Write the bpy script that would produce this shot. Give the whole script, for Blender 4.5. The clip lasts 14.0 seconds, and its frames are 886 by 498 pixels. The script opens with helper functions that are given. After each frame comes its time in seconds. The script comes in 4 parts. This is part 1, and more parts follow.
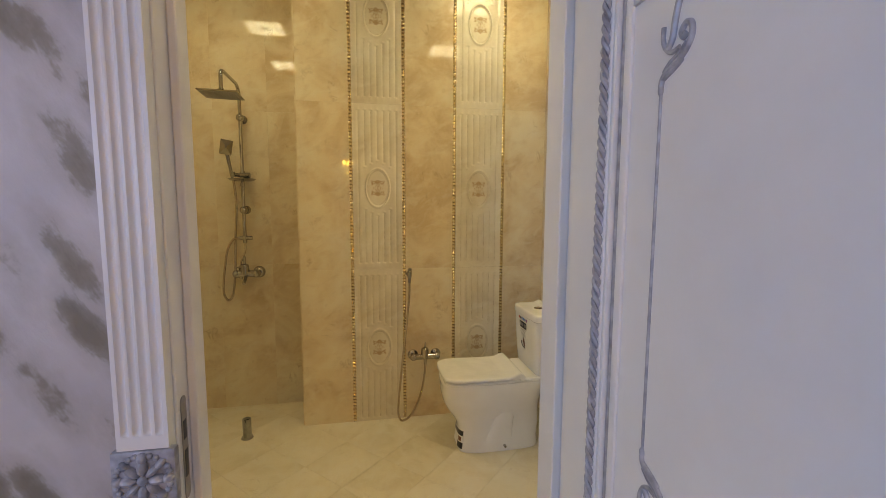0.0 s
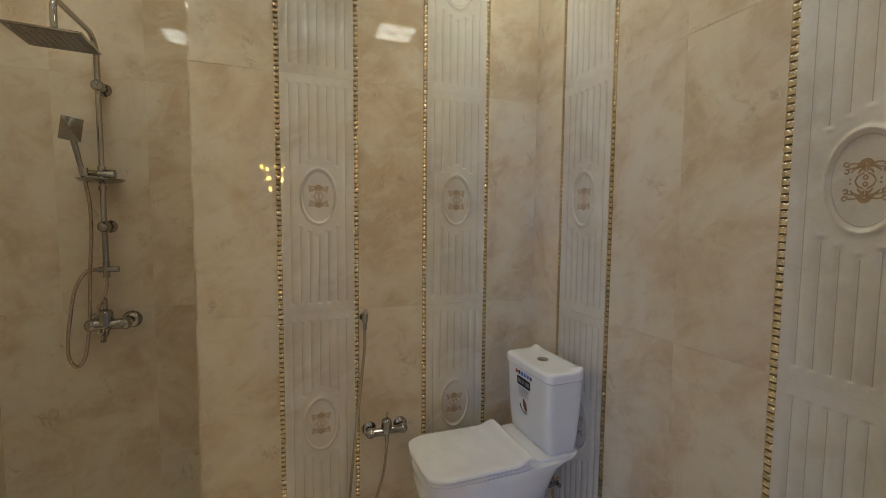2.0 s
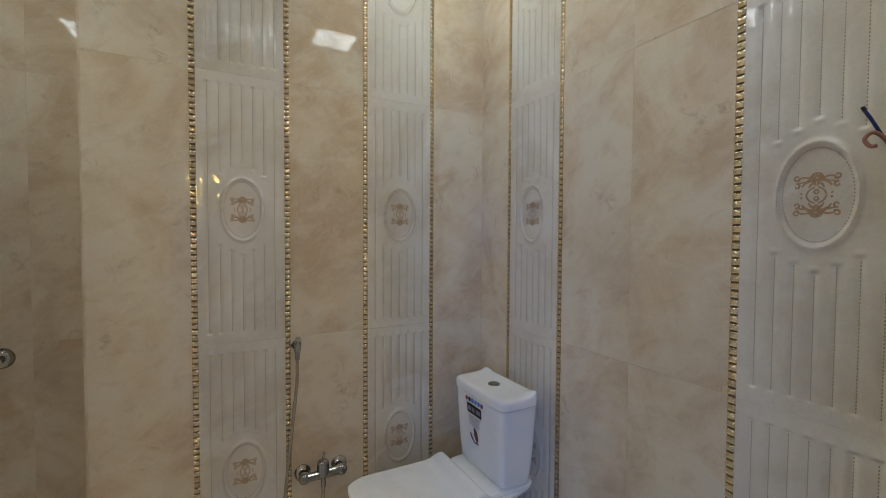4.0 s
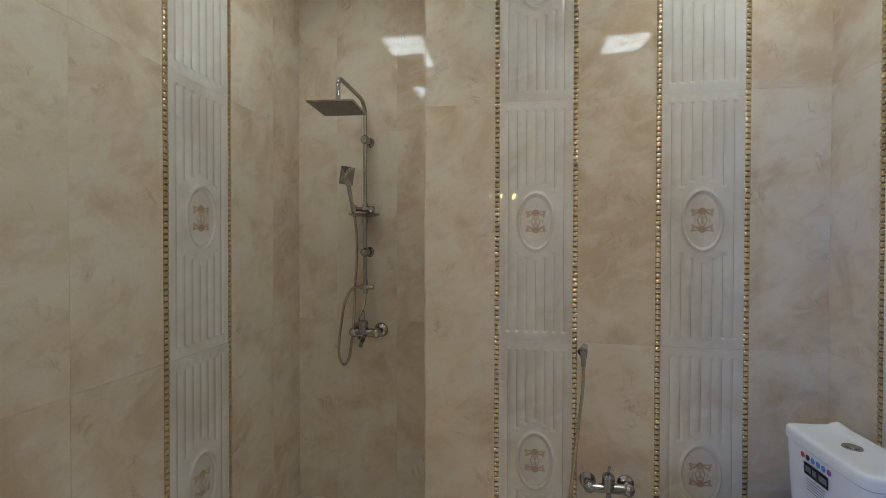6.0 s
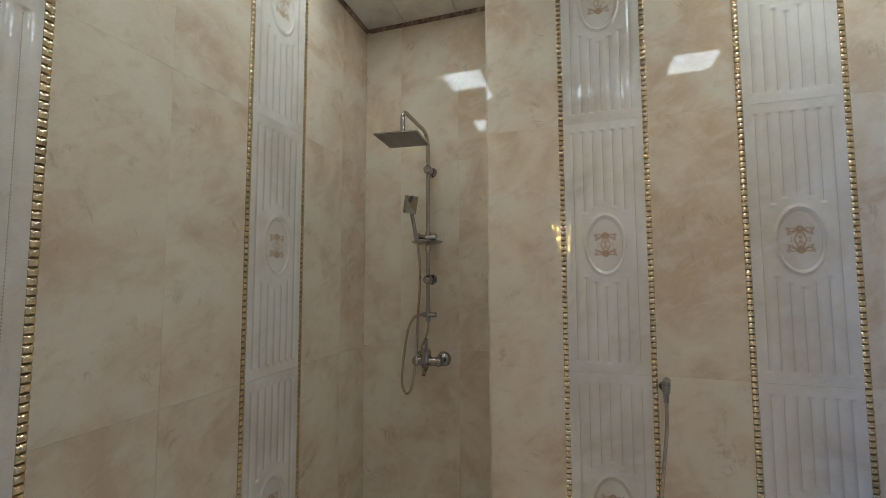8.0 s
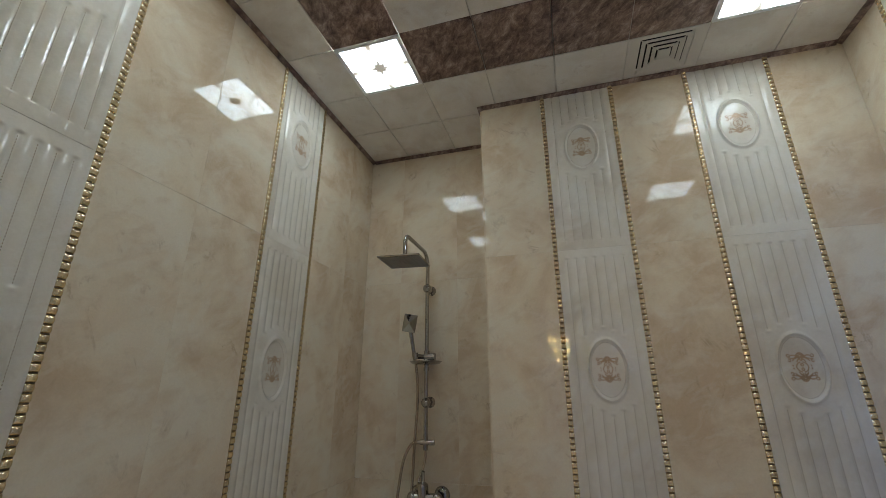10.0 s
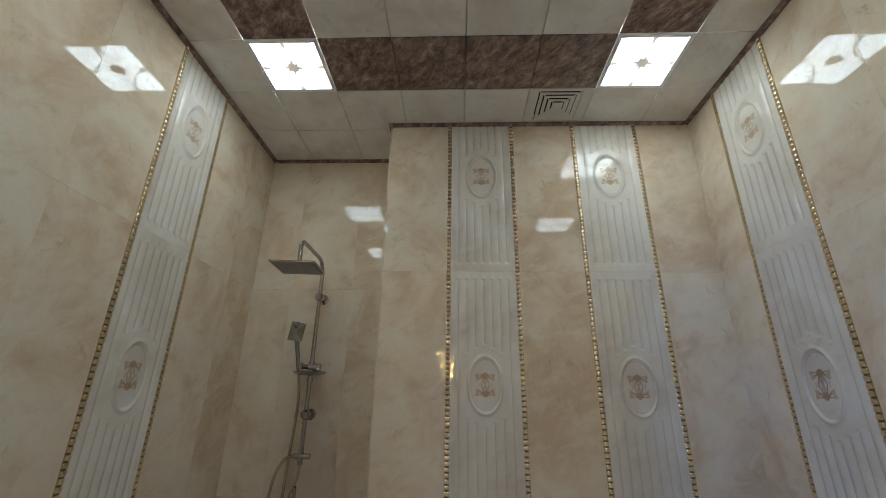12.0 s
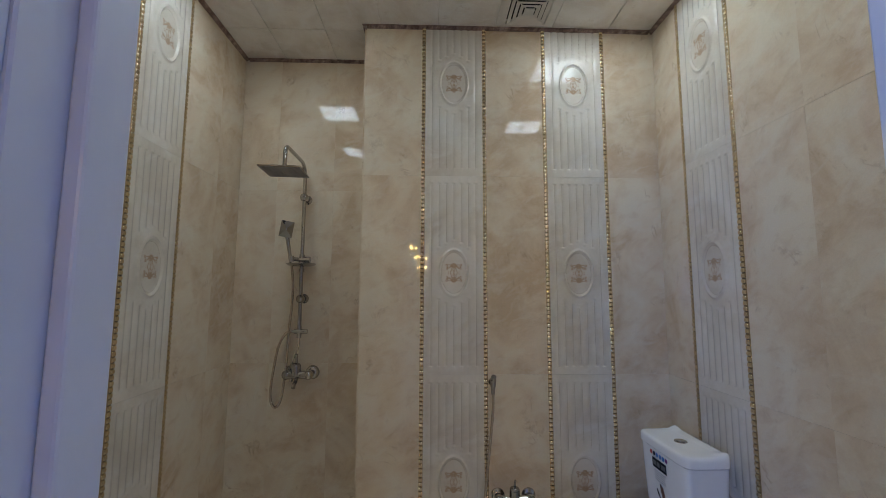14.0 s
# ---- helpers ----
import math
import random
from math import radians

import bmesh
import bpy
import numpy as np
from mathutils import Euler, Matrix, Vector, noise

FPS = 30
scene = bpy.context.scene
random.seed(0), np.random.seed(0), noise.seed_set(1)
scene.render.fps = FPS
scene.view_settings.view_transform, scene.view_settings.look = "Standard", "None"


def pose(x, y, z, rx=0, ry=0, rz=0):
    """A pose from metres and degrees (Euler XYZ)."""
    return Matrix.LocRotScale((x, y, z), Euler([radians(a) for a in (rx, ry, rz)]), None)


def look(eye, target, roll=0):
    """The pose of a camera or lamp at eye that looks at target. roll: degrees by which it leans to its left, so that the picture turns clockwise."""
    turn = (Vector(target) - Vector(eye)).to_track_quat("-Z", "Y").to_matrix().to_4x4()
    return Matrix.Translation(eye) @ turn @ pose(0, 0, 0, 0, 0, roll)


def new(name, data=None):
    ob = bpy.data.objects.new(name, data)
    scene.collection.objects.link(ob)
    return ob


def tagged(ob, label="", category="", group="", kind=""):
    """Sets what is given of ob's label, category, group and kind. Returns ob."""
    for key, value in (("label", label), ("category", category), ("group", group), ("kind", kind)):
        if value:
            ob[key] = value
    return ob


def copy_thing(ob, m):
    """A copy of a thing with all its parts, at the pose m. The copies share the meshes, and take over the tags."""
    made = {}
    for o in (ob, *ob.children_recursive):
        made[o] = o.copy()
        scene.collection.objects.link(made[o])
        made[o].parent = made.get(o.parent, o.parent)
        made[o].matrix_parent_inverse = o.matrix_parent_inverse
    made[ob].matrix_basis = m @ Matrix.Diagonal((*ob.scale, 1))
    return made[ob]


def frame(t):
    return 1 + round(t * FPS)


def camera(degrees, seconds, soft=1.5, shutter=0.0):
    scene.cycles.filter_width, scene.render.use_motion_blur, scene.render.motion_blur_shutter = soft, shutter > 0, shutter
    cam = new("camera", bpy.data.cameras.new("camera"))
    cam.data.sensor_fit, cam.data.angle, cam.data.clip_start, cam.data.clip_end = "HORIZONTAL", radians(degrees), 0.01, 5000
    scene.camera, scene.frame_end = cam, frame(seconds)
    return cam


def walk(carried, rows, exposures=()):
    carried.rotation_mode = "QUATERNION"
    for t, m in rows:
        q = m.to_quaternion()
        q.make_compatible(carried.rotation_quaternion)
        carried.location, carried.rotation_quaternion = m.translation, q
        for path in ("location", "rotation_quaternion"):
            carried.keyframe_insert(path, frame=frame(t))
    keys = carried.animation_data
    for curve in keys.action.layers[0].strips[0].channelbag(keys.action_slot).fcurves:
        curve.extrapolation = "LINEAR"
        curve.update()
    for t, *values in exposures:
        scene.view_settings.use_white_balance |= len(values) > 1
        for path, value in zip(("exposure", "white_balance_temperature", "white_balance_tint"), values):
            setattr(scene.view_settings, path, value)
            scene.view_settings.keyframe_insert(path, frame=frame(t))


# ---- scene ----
cam = camera(93.5, 14.0, soft=0.5)
PATH = [
    (0, (0.338, 0.167, 1.359), (0.699, 2.124, 1.164), 0.2),
    (0.5, (0.328, 0.434, 1.339), (0.683, 2.395, 1.166), 0.2),
    (1, (0.29, 0.644, 1.356), (0.659, 2.601, 1.171), 0.3),
    (1.5, (0.295, 0.804, 1.352), (0.707, 2.755, 1.204), 0.5),
    (2, (0.273, 0.905, 1.385), (0.982, 2.77, 1.245), 0.5),
    (2.2, (0.298, 0.919, 1.391), (1.095, 2.748, 1.252), 0.3),
    (3.2, (0.318, 0.985, 1.39), (1.406, 2.661, 1.306), 0.2),
    (4.3, (0.332, 1.033, 1.382), (1.115, 2.873, 1.343), 0.1),
    (4.5, (0.329, 1.014, 1.373), (0.961, 2.911, 1.355), -0.1),
    (5, (0.334, 0.974, 1.378), (0.642, 2.95, 1.37), -0.0),
    (5.5, (0.328, 0.983, 1.382), (0.32, 2.983, 1.377), 0.1),
    (6, (0.32, 0.993, 1.384), (-0.013, 2.965, 1.362), 0.1),
    (6.5, (0.313, 0.982, 1.392), (-0.241, 2.903, 1.342), 0.0),
    (7, (0.314, 0.982, 1.373), (-0.288, 2.888, 1.315), 0.1),
    (7.5, (0.314, 0.992, 1.362), (-0.294, 2.897, 1.424), -0.2),
    (8, (0.297, 1.008, 1.348), (-0.308, 2.909, 1.49), -0.2),
    (8.2, (0.299, 0.999, 1.349), (-0.301, 2.888, 1.618), -0.2),
    (9.2, (0.288, 0.978, 1.385), (-0.277, 2.803, 1.976), -0.1),
    (10.3, (0.278, 0.96, 1.407), (-0.237, 2.778, 2.061), -0.0),
    (10.5, (0.284, 0.962, 1.408), (-0.162, 2.795, 2.074), 0.1),
    (11, (0.279, 0.958, 1.413), (0.028, 2.822, 2.094), 0.6),
    (11.5, (0.282, 0.936, 1.413), (0.142, 2.808, 2.103), 0.9),
    (12, (0.295, 0.918, 1.406), (0.223, 2.793, 2.099), 0.9),
    (12.5, (0.316, 0.889, 1.404), (0.284, 2.77, 2.083), 0.7),
    (13, (0.335, 0.837, 1.393), (0.336, 2.772, 1.9), 0.4),
    (13.5, (0.348, 0.778, 1.388), (0.359, 2.765, 1.615), 0.2),
    (14, (0.294, 0.671, 1.379), (0.353, 2.66, 1.589), 0.2),
]
walk(cam, [(t, look(eye, target, roll)) for t, eye, target, roll in PATH],
     exposures=[(0.0, 0.39, 40000, 6),
                (0.6, 0.1, 36000, 6),
                (1.0, 0.02, 32000, 10),
                (1.5, 0.09, 15200, 7),
                (2.0, 0.04, 9200, 6),
                (4.3, 0.11, 7300, 5),
                (5.5, 0.13, 7000, 4),
                (6.5, 0.29, 6950, 6),
                (7.5, 0.27, 6950, 6),
                (8.2, 0.21, 6750, 5),
                (10.3, -0.21, 6800, 4),
                (11.0, -0.24, 6900, 4),
                (11.6, -0.13, 6800, 4),
                (12.5, -0.11, 6800, 4),
                (13.2, -0.09, 7000, 7),
                (13.6, -0.11, 7000, 7),
                (14.0, -0.11, 6600, 7)])

# ---- light ----
world = bpy.data.worlds.new("world")
scene.world = world
world.use_nodes = True
wn = world.node_tree.nodes
sky = wn.new("ShaderNodeTexSky")
sky.sky_type, sky.sun_disc = "NISHITA", False
sky.sun_elevation, sky.sun_rotation = radians(38), radians(250)
world.node_tree.links.new(sky.outputs[0], wn["Background"].inputs[0])
wn["Background"].inputs[1].default_value = 0.08

LED = (0.83, 0.98, 1.15)
LED_POWER = 15.0

# assumed daylight: blue lamps in unseen hall windows, placed to light leaf and casing
win = bpy.data.lights.new("window_daylight", "AREA")
win.shape, win.size, win.size_y, win.energy, win.color = "RECTANGLE", 1.1, 1.3, 21, (0.086, 0.280, 1.06)
HX0, HX1, HY0, HZ = -2.2, 2.7, -4.4, 2.95  # the hall behind the door
winob = new("window_daylight", win)
winob.matrix_world = look((HX0 + 0.03, -0.6, 1.65), (1.0, -0.6, 1.6))
# second lamp, added to brighten casing and jamb
rear = win.copy()
rear.energy = 80
rearob = new("window_daylight", rear)
rearob.matrix_world = look((HX0 + 0.03, -2.6, 1.65), (1.0, -2.6, 1.6))


# ---- materials ----
def mat(name):
    m = bpy.data.materials.new(name)
    m.use_nodes = True
    n = m.node_tree
    return m, n.nodes, n.links, n.nodes["Principled BSDF"]


def node(nodes, kind, **kw):
    n = nodes.new(kind)
    for k, v in kw.items():
        n.inputs[k].default_value = v
    return n


def ramp(nodes, stops):
    r = nodes.new("ShaderNodeValToRGB")
    e = r.color_ramp.elements
    while len(e) < len(stops):
        e.new(0.5)
    for el, (p, c) in zip(e, stops):
        el.position, el.color = p, (*c, 1)
    return r


def coords(nodes, links, scale=(1, 1, 1), vary=True, turn=(0, 0, 0)):
    """Object coordinates, shifted for each object by its random number."""
    tc = nodes.new("ShaderNodeTexCoord")
    mp = nodes.new("ShaderNodeMapping")
    mp.inputs["Scale"].default_value = scale
    mp.inputs["Rotation"].default_value = turn
    links.new(tc.outputs["Object"], mp.inputs["Vector"])
    if vary:
        oi = nodes.new("ShaderNodeObjectInfo")
        mul = nodes.new("ShaderNodeMath")
        mul.operation = "MULTIPLY"
        mul.inputs[1].default_value = 7.0
        links.new(oi.outputs["Random"], mul.inputs[0])
        links.new(mul.outputs[0], mp.inputs["Location"])
    return mp.outputs[0]


def mix(nodes, links, fac, a, b, mode="MIX"):
    m = nodes.new("ShaderNodeMix")
    m.data_type, m.blend_type = "RGBA", mode
    for sock, v in ((m.inputs[0], fac), (m.inputs[6], a), (m.inputs[7], b)):
        if isinstance(v, (int, float)):
            sock.default_value = v
        elif isinstance(v, tuple):
            sock.default_value = (*v, 1)
        else:
            links.new(v, sock)
    return m.outputs[2]


def bump(nodes, links, bsdf, height, strength, dist=0.01):
    b = node(nodes, "ShaderNodeBump", Strength=strength, Distance=dist)
    links.new(height, b.inputs["Height"])
    links.new(b.outputs[0], bsdf.inputs["Normal"])


def marble_tile(name, light, mid, dark, scale=1.0, rough=0.004, vein=0.5, vary=True, wave=0.0015, ior=1.38):
    """Polished marble print: soft clouds, pale drifts, short thin broken veins and faint speckle under a clear glaze."""
    m, n, l, b = mat(name)
    co = coords(n, l, (scale, scale, scale), vary, (0.0, radians(28), 0.0))
    cloud = node(n, "ShaderNodeTexNoise", Scale=3.4, Detail=6.0, Roughness=0.58, Distortion=0.6)
    l.new(co, cloud.inputs["Vector"])
    base = ramp(n, [(0.36, dark), (0.50, mid), (0.64, light)])
    l.new(cloud.outputs[0], base.inputs[0])
    st = n.new("ShaderNodeMapping")
    st.inputs["Scale"].default_value = (1.0, 1.0, 1.9)
    l.new(co, st.inputs["Vector"])
    # pale drifts that run aslant
    drift = node(n, "ShaderNodeTexNoise", Scale=6.5, Detail=5.0, Roughness=0.62, Distortion=0.9)
    l.new(st.outputs[0], drift.inputs["Vector"])
    dr = ramp(n, [(0.50, (0, 0, 0)), (0.68, (0.55, 0.55, 0.55))])
    l.new(drift.outputs[0], dr.inputs[0])
    pale = tuple(min(0.9, c * k) for c, k in zip(light, (1.0, 1.03, 1.08)))
    c0 = mix(n, l, dr.outputs[0], base.outputs[0], pale)
    # warm mottling
    mott = node(n, "ShaderNodeTexNoise", Scale=9.0, Detail=8.0, Roughness=0.64, Distortion=0.5)
    l.new(st.outputs[0], mott.inputs["Vector"])
    mr = ramp(n, [(0.52, (0, 0, 0)), (0.72, (0.70 * vein, 0.70 * vein, 0.70 * vein))])
    l.new(mott.outputs[0], mr.inputs[0])
    warm = tuple(c * k for c, k in zip(dark, (0.86, 0.77, 0.66)))
    c1 = mix(n, l, mr.outputs[0], c0, warm)
    # thin veins, broken up so that only short pieces stay
    up = n.new("ShaderNodeMapping")
    up.inputs["Rotation"].default_value = (0, radians(-40), 0)
    up.inputs["Scale"].default_value = (1.0, 1.0, 0.55)
    l.new(co, up.inputs["Vector"])
    fine = node(n, "ShaderNodeTexNoise", Scale=7.5, Detail=5.0, Roughness=0.60, Distortion=0.9)
    l.new(up.outputs[0], fine.inputs["Vector"])
    fr = ramp(n, [(0.468, (0, 0, 0)), (0.5, (1, 1, 1)), (0.532, (0, 0, 0))])
    l.new(fine.outputs[0], fr.inputs[0])
    sel = node(n, "ShaderNodeTexNoise", Scale=9.0, Detail=4.0, Roughness=0.6)
    l.new(co, sel.inputs["Vector"])
    sr = ramp(n, [(0.57, (0, 0, 0)), (0.70, (vein, vein, vein))])
    l.new(sel.outputs[0], sr.inputs[0])
    thin = mix(n, l, 1.0, fr.outputs[0], sr.outputs[0], "MULTIPLY")
    veincol = tuple(c * k for c, k in zip(dark, (0.60, 0.50, 0.42)))
    c2 = mix(n, l, thin, c1, veincol)
    grain = node(n, "ShaderNodeTexNoise", Scale=170.0, Detail=4.0, Roughness=0.7)
    l.new(co, grain.inputs["Vector"])
    gr = ramp(n, [(0.3, (0.93, 0.925, 0.915)), (0.7, (1, 1, 1))])
    l.new(grain.outputs[0], gr.inputs[0])
    l.new(mix(n, l, 1.0, c2, gr.outputs[0], "MULTIPLY"), b.inputs["Base Color"])
    b.inputs["Roughness"].default_value = rough
    b.inputs["IOR"].default_value = ior
    wav = node(n, "ShaderNodeTexNoise", Scale=5.0, Detail=1.0)
    l.new(co, wav.inputs["Vector"])
    bump(n, l, b, wav.outputs[0], wave, 0.01)
    return m


M_TILE = marble_tile("beige_marble_tile", (0.822, 0.725, 0.565), (0.782, 0.650, 0.477), (0.672, 0.512, 0.347))
M_DECOR = marble_tile("ivory_relief_glaze", (0.81, 0.76, 0.67), (0.755, 0.695, 0.59), (0.68, 0.61, 0.51), 0.8, 0.006, 0.2, ior=1.46)
M_FLOOR = marble_tile("cream_floor_tile", (0.86, 0.80, 0.68), (0.83, 0.76, 0.62), (0.76, 0.68, 0.53), 0.9, 0.14, 0.3, True, 0.01)
M_CEIL = marble_tile("white_ceiling_panel", (0.88, 0.84, 0.78), (0.82, 0.77, 0.71), (0.72, 0.66, 0.59), 1.1, 0.25, 0.35, False, 0.01)


def brown_marble():
    m, n, l, b = mat("brown_emperador_panel")
    co = coords(n, l, (1, 1, 1), False, (0, 0, radians(55)))
    st = n.new("ShaderNodeMapping")
    st.inputs["Scale"].default_value = (1.0, 1.7, 1.0)
    geo = n.new("ShaderNodeNewGeometry")
    far = n.new("ShaderNodeMath")
    far.operation = "MULTIPLY"
    far.inputs[1].default_value = 23.0
    l.new(geo.outputs["Random Per Island"], far.inputs[0])
    l.new(far.outputs[0], st.inputs["Location"])
    l.new(far.outputs[0], st.inputs["Rotation"])
    l.new(co, st.inputs["Vector"])
    a = node(n, "ShaderNodeTexNoise", Scale=15.0, Detail=9.0, Roughness=0.78, Distortion=0.35)
    l.new(st.outputs[0], a.inputs["Vector"])
    r = ramp(n, [(0.36, (0.06, 0.030, 0.022)), (0.47, (0.19, 0.115, 0.09)), (0.56, (0.32, 0.22, 0.18)), (0.68, (0.58, 0.46, 0.39))])
    l.new(a.outputs[0], r.inputs[0])
    l.new(r.outputs[0], b.inputs["Base Color"])
    b.inputs["Roughness"].default_value = 0.3
    return m


def simple(name, col, rough, metal=0.0, noise_scale=30.0, amount=0.08, bumps=0.0):
    """A plain finish with slight mottling in colour and relief."""
    m, n, l, b = mat(name)
    co = coords(n, l, (1, 1, 1), False)
    a = node(n, "ShaderNodeTexNoise", Scale=noise_scale, Detail=4.0)
    l.new(co, a.inputs["Vector"])
    lo, hi = tuple(c * (1 - amount) for c in col), tuple(min(1, c * (1 + amount)) for c in col)
    r = ramp(n, [(0.3, lo), (0.7, hi)])
    l.new(a.outputs[0], r.inputs[0])
    l.new(r.outputs[0], b.inputs["Base Color"])
    b.inputs["Roughness"].default_value, b.inputs["Metallic"].default_value = rough, metal
    if bumps:
        bump(n, l, b, a.outputs[0], bumps, 0.003)
    return m


M_BROWN = brown_marble()
M_GOLD = simple("polished_gold_listello", (0.76, 0.63, 0.43), 0.13, 1.0, 60, 0.15)
M_GOLDBED = simple("dark_gap_bed", (0.12, 0.085, 0.045), 0.45, 0.3, 60, 0.2)
M_PRINT = simple("gold_brown_print", (0.45, 0.30, 0.18), 0.28, 0.2, 90, 0.2)
M_DASH = simple("dark_gold_dots", (0.36, 0.28, 0.18), 0.3, 0.2, 90, 0.2)
M_GROUT = simple("cream_grout", (0.80, 0.73, 0.62), 0.6, 0, 40, 0.15, 0.3)
M_CHROME = simple("polished_chrome", (0.42, 0.405, 0.39), 0.03, 1.0, 25, 0.05)
M_HEADFACE = simple("brushed_steel", (0.22, 0.205, 0.19), 0.28, 1.0, 60, 0.1)
M_HOSE = simple("steel_hose", (0.56, 0.48, 0.39), 0.2, 1.0, 300, 0.25, 0.5)
M_RUBBER = simple("grey_rubber", (0.30, 0.28, 0.26), 0.6)
M_CERAMIC = simple("white_glazed_ceramic", (0.92, 0.925, 0.915), 0.05, 0, 8, 0.02)
M_SEAT = simple("white_plastic_seat", (0.91, 0.915, 0.90), 0.12, 0, 12, 0.02)
M_FILM = simple("clear_protective_film", (0.90, 0.905, 0.90), 0.05, 0, 14, 0.04, 0.5)
M_BLACK = simple("black_print", (0.02, 0.02, 0.022), 0.35)
M_WHITE = simple("white_print", (0.82, 0.82, 0.82), 0.4)
M_GREY = simple("grey_print", (0.42, 0.42, 0.43), 0.4)
M_RED = simple("red_print", (0.55, 0.06, 0.05), 0.4)
M_BLUE = simple("blue_print", (0.10, 0.28, 0.62), 0.4)
M_PURPLE = simple("purple_print", (0.30, 0.07, 0.30), 0.4)
M_CHESTNUT = simple("chestnut_print", (0.20, 0.085, 0.045), 0.4)
M_PAINT = simple("white_satin_door_paint", (0.78, 0.775, 0.77), 0.32, 0, 14, 0.02, 0.04)
M_SILVER = simple("silver_patina_carving", (0.36, 0.37, 0.41), 0.38, 0.15, 50, 0.30, 0.2)
M_BRASS = simple("antique_brass", (0.30, 0.185, 0.085), 0.36, 0.85, 40, 0.25)
M_PIECE_BLUE = simple("dark_blue_piece", (0.02, 0.03, 0.16), 0.4)
M_PIECE_PINK = simple("pinkish_brown_piece", (0.40, 0.17, 0.13), 0.45)
M_TIP = simple("black_tip", (0.012, 0.012, 0.014), 0.5)
M_TUBE = simple("dull_grey_tube", (0.36, 0.35, 0.33), 0.3, 0.8, 40, 0.15)
M_VENT = simple("white_vent_plastic", (0.70, 0.65, 0.59), 0.4, 0, 10, 0.03)
M_LAMPFRAME = simple("white_lamp_frame", (0.88, 0.88, 0.88), 0.35, 0, 10, 0.02)
# near-black colour that stands for the shade inside hollows
M_VOID = simple("dark_hollow_shade", (0.015, 0.014, 0.013), 0.8)
M_HALLFLOOR = simple("grey_hall_floor", (0.45, 0.43, 0.42), 0.35, 0, 6, 0.15)
M_HALLCEIL = simple("white_hall_ceiling", (0.75, 0.75, 0.75), 0.8, 0, 6, 0.04)
M_GROUTF = simple("sandy_floor_grout", (0.88, 0.83, 0.71), 0.9, 0, 40, 0.08)


def plaster():
    """Silvery plaster with dark brushed feather marks and glitter."""
    m, n, l, b = mat("silver_brushed_plaster")
    co = coords(n, l, (1, 1, 1), False, (0, radians(30), 0))
    st = n.new("ShaderNodeMapping")
    st.inputs["Scale"].default_value = (1.0, 1.0, 0.36)
    l.new(co, st.inputs["Vector"])
    warp = node(n, "ShaderNodeTexNoise", Scale=9.0, Detail=4.0, Roughness=0.6)
    l.new(co, warp.inputs["Vector"])
    bent = mix(n, l, 0.045, st.outputs[0], warp.outputs["Color"], "ADD")
    a = n.new("ShaderNodeTexVoronoi")
    a.inputs["Scale"].default_value = 13.0
    l.new(bent, a.inputs["Vector"])
    fine = node(n, "ShaderNodeTexNoise", Scale=70.0, Detail=7.0, Roughness=0.75)
    l.new(st.outputs[0], fine.inputs["Vector"])
    add = n.new("ShaderNodeMath")
    add.operation = "MULTIPLY_ADD"
    add.inputs[1].default_value = 0.36
    l.new(fine.outputs[0], add.inputs[0])
    l.new(a.outputs["Distance"], add.inputs[2])
    r = ramp(n, [(0.33, (0.26, 0.22, 0.165)), (0.48, (0.34, 0.295, 0.24)), (0.57, (0.53, 0.485, 0.46)), (0.82, (0.62, 0.575, 0.565))])
    l.new(add.outputs[0], r.inputs[0])
    big = node(n, "ShaderNodeTexNoise", Scale=7.0, Detail=3.0)
    l.new(co, big.inputs["Vector"])
    br = ramp(n, [(0.3, (0.82, 0.82, 0.84)), (0.7, (1, 1, 1))])
    l.new(big.outputs[0], br.inputs[0])
    l.new(mix(n, l, 1.0, r.outputs[0], br.outputs[0], "MULTIPLY"), b.inputs["Base Color"])
    g = n.new("ShaderNodeTexVoronoi")
    g.inputs["Scale"].default_value = 260.0
    l.new(co, g.inputs["Vector"])
    gr = ramp(n, [(0.0, (0.15, 0.15, 0.15)), (0.12, (0.55, 0.55, 0.55))])
    l.new(g.outputs["Distance"], gr.inputs[0])
    l.new(gr.outputs[0], b.inputs["Roughness"])
    b.inputs["Metallic"].default_value = 0.15
    bump(n, l, b, add.outputs[0], 0.5, 0.004)
    return m


M_PLASTER = plaster()


def emitter(name, col, power):
    m, n, l, b = mat(name)
    b.inputs["Base Color"].default_value = (0.8, 0.8, 0.8, 1)
    b.inputs["Emission Color"].default_value = (*col, 1)
    b.inputs["Emission Strength"].default_value = power
    return m


M_LED = emitter("lit_led_diffuser", LED, LED_POWER)
M_LEDLINE = emitter("printed_line_on_diffuser", (1.0, 0.88, 0.74), 1.6)
M_LEDSTAR = emitter("printed_star_on_diffuser", (0.9, 0.8, 0.68), 0.3)
M_BULB = emitter("warm_candle_bulb", (1.0, 0.62, 0.16), 90.0)


# ---- mesh helpers ----
def mesh_of(name, bm, material, smooth=False):
    me = bpy.data.meshes.new(name)
    bmesh.ops.recalc_face_normals(bm, faces=bm.faces)
    bm.to_mesh(me)
    bm.free()
    for m in material if isinstance(material, (list, tuple)) else [material]:
        me.materials.append(m)
    if smooth:
        me.shade_smooth()
        me.set_sharp_from_angle(angle=radians(38))
    return me


def part(name, bm, material, parent=None, label="", smooth=False):
    ob = new(name, mesh_of(name, bm, material, smooth))
    if parent:
        ob.parent = parent
    return tagged(ob, label)


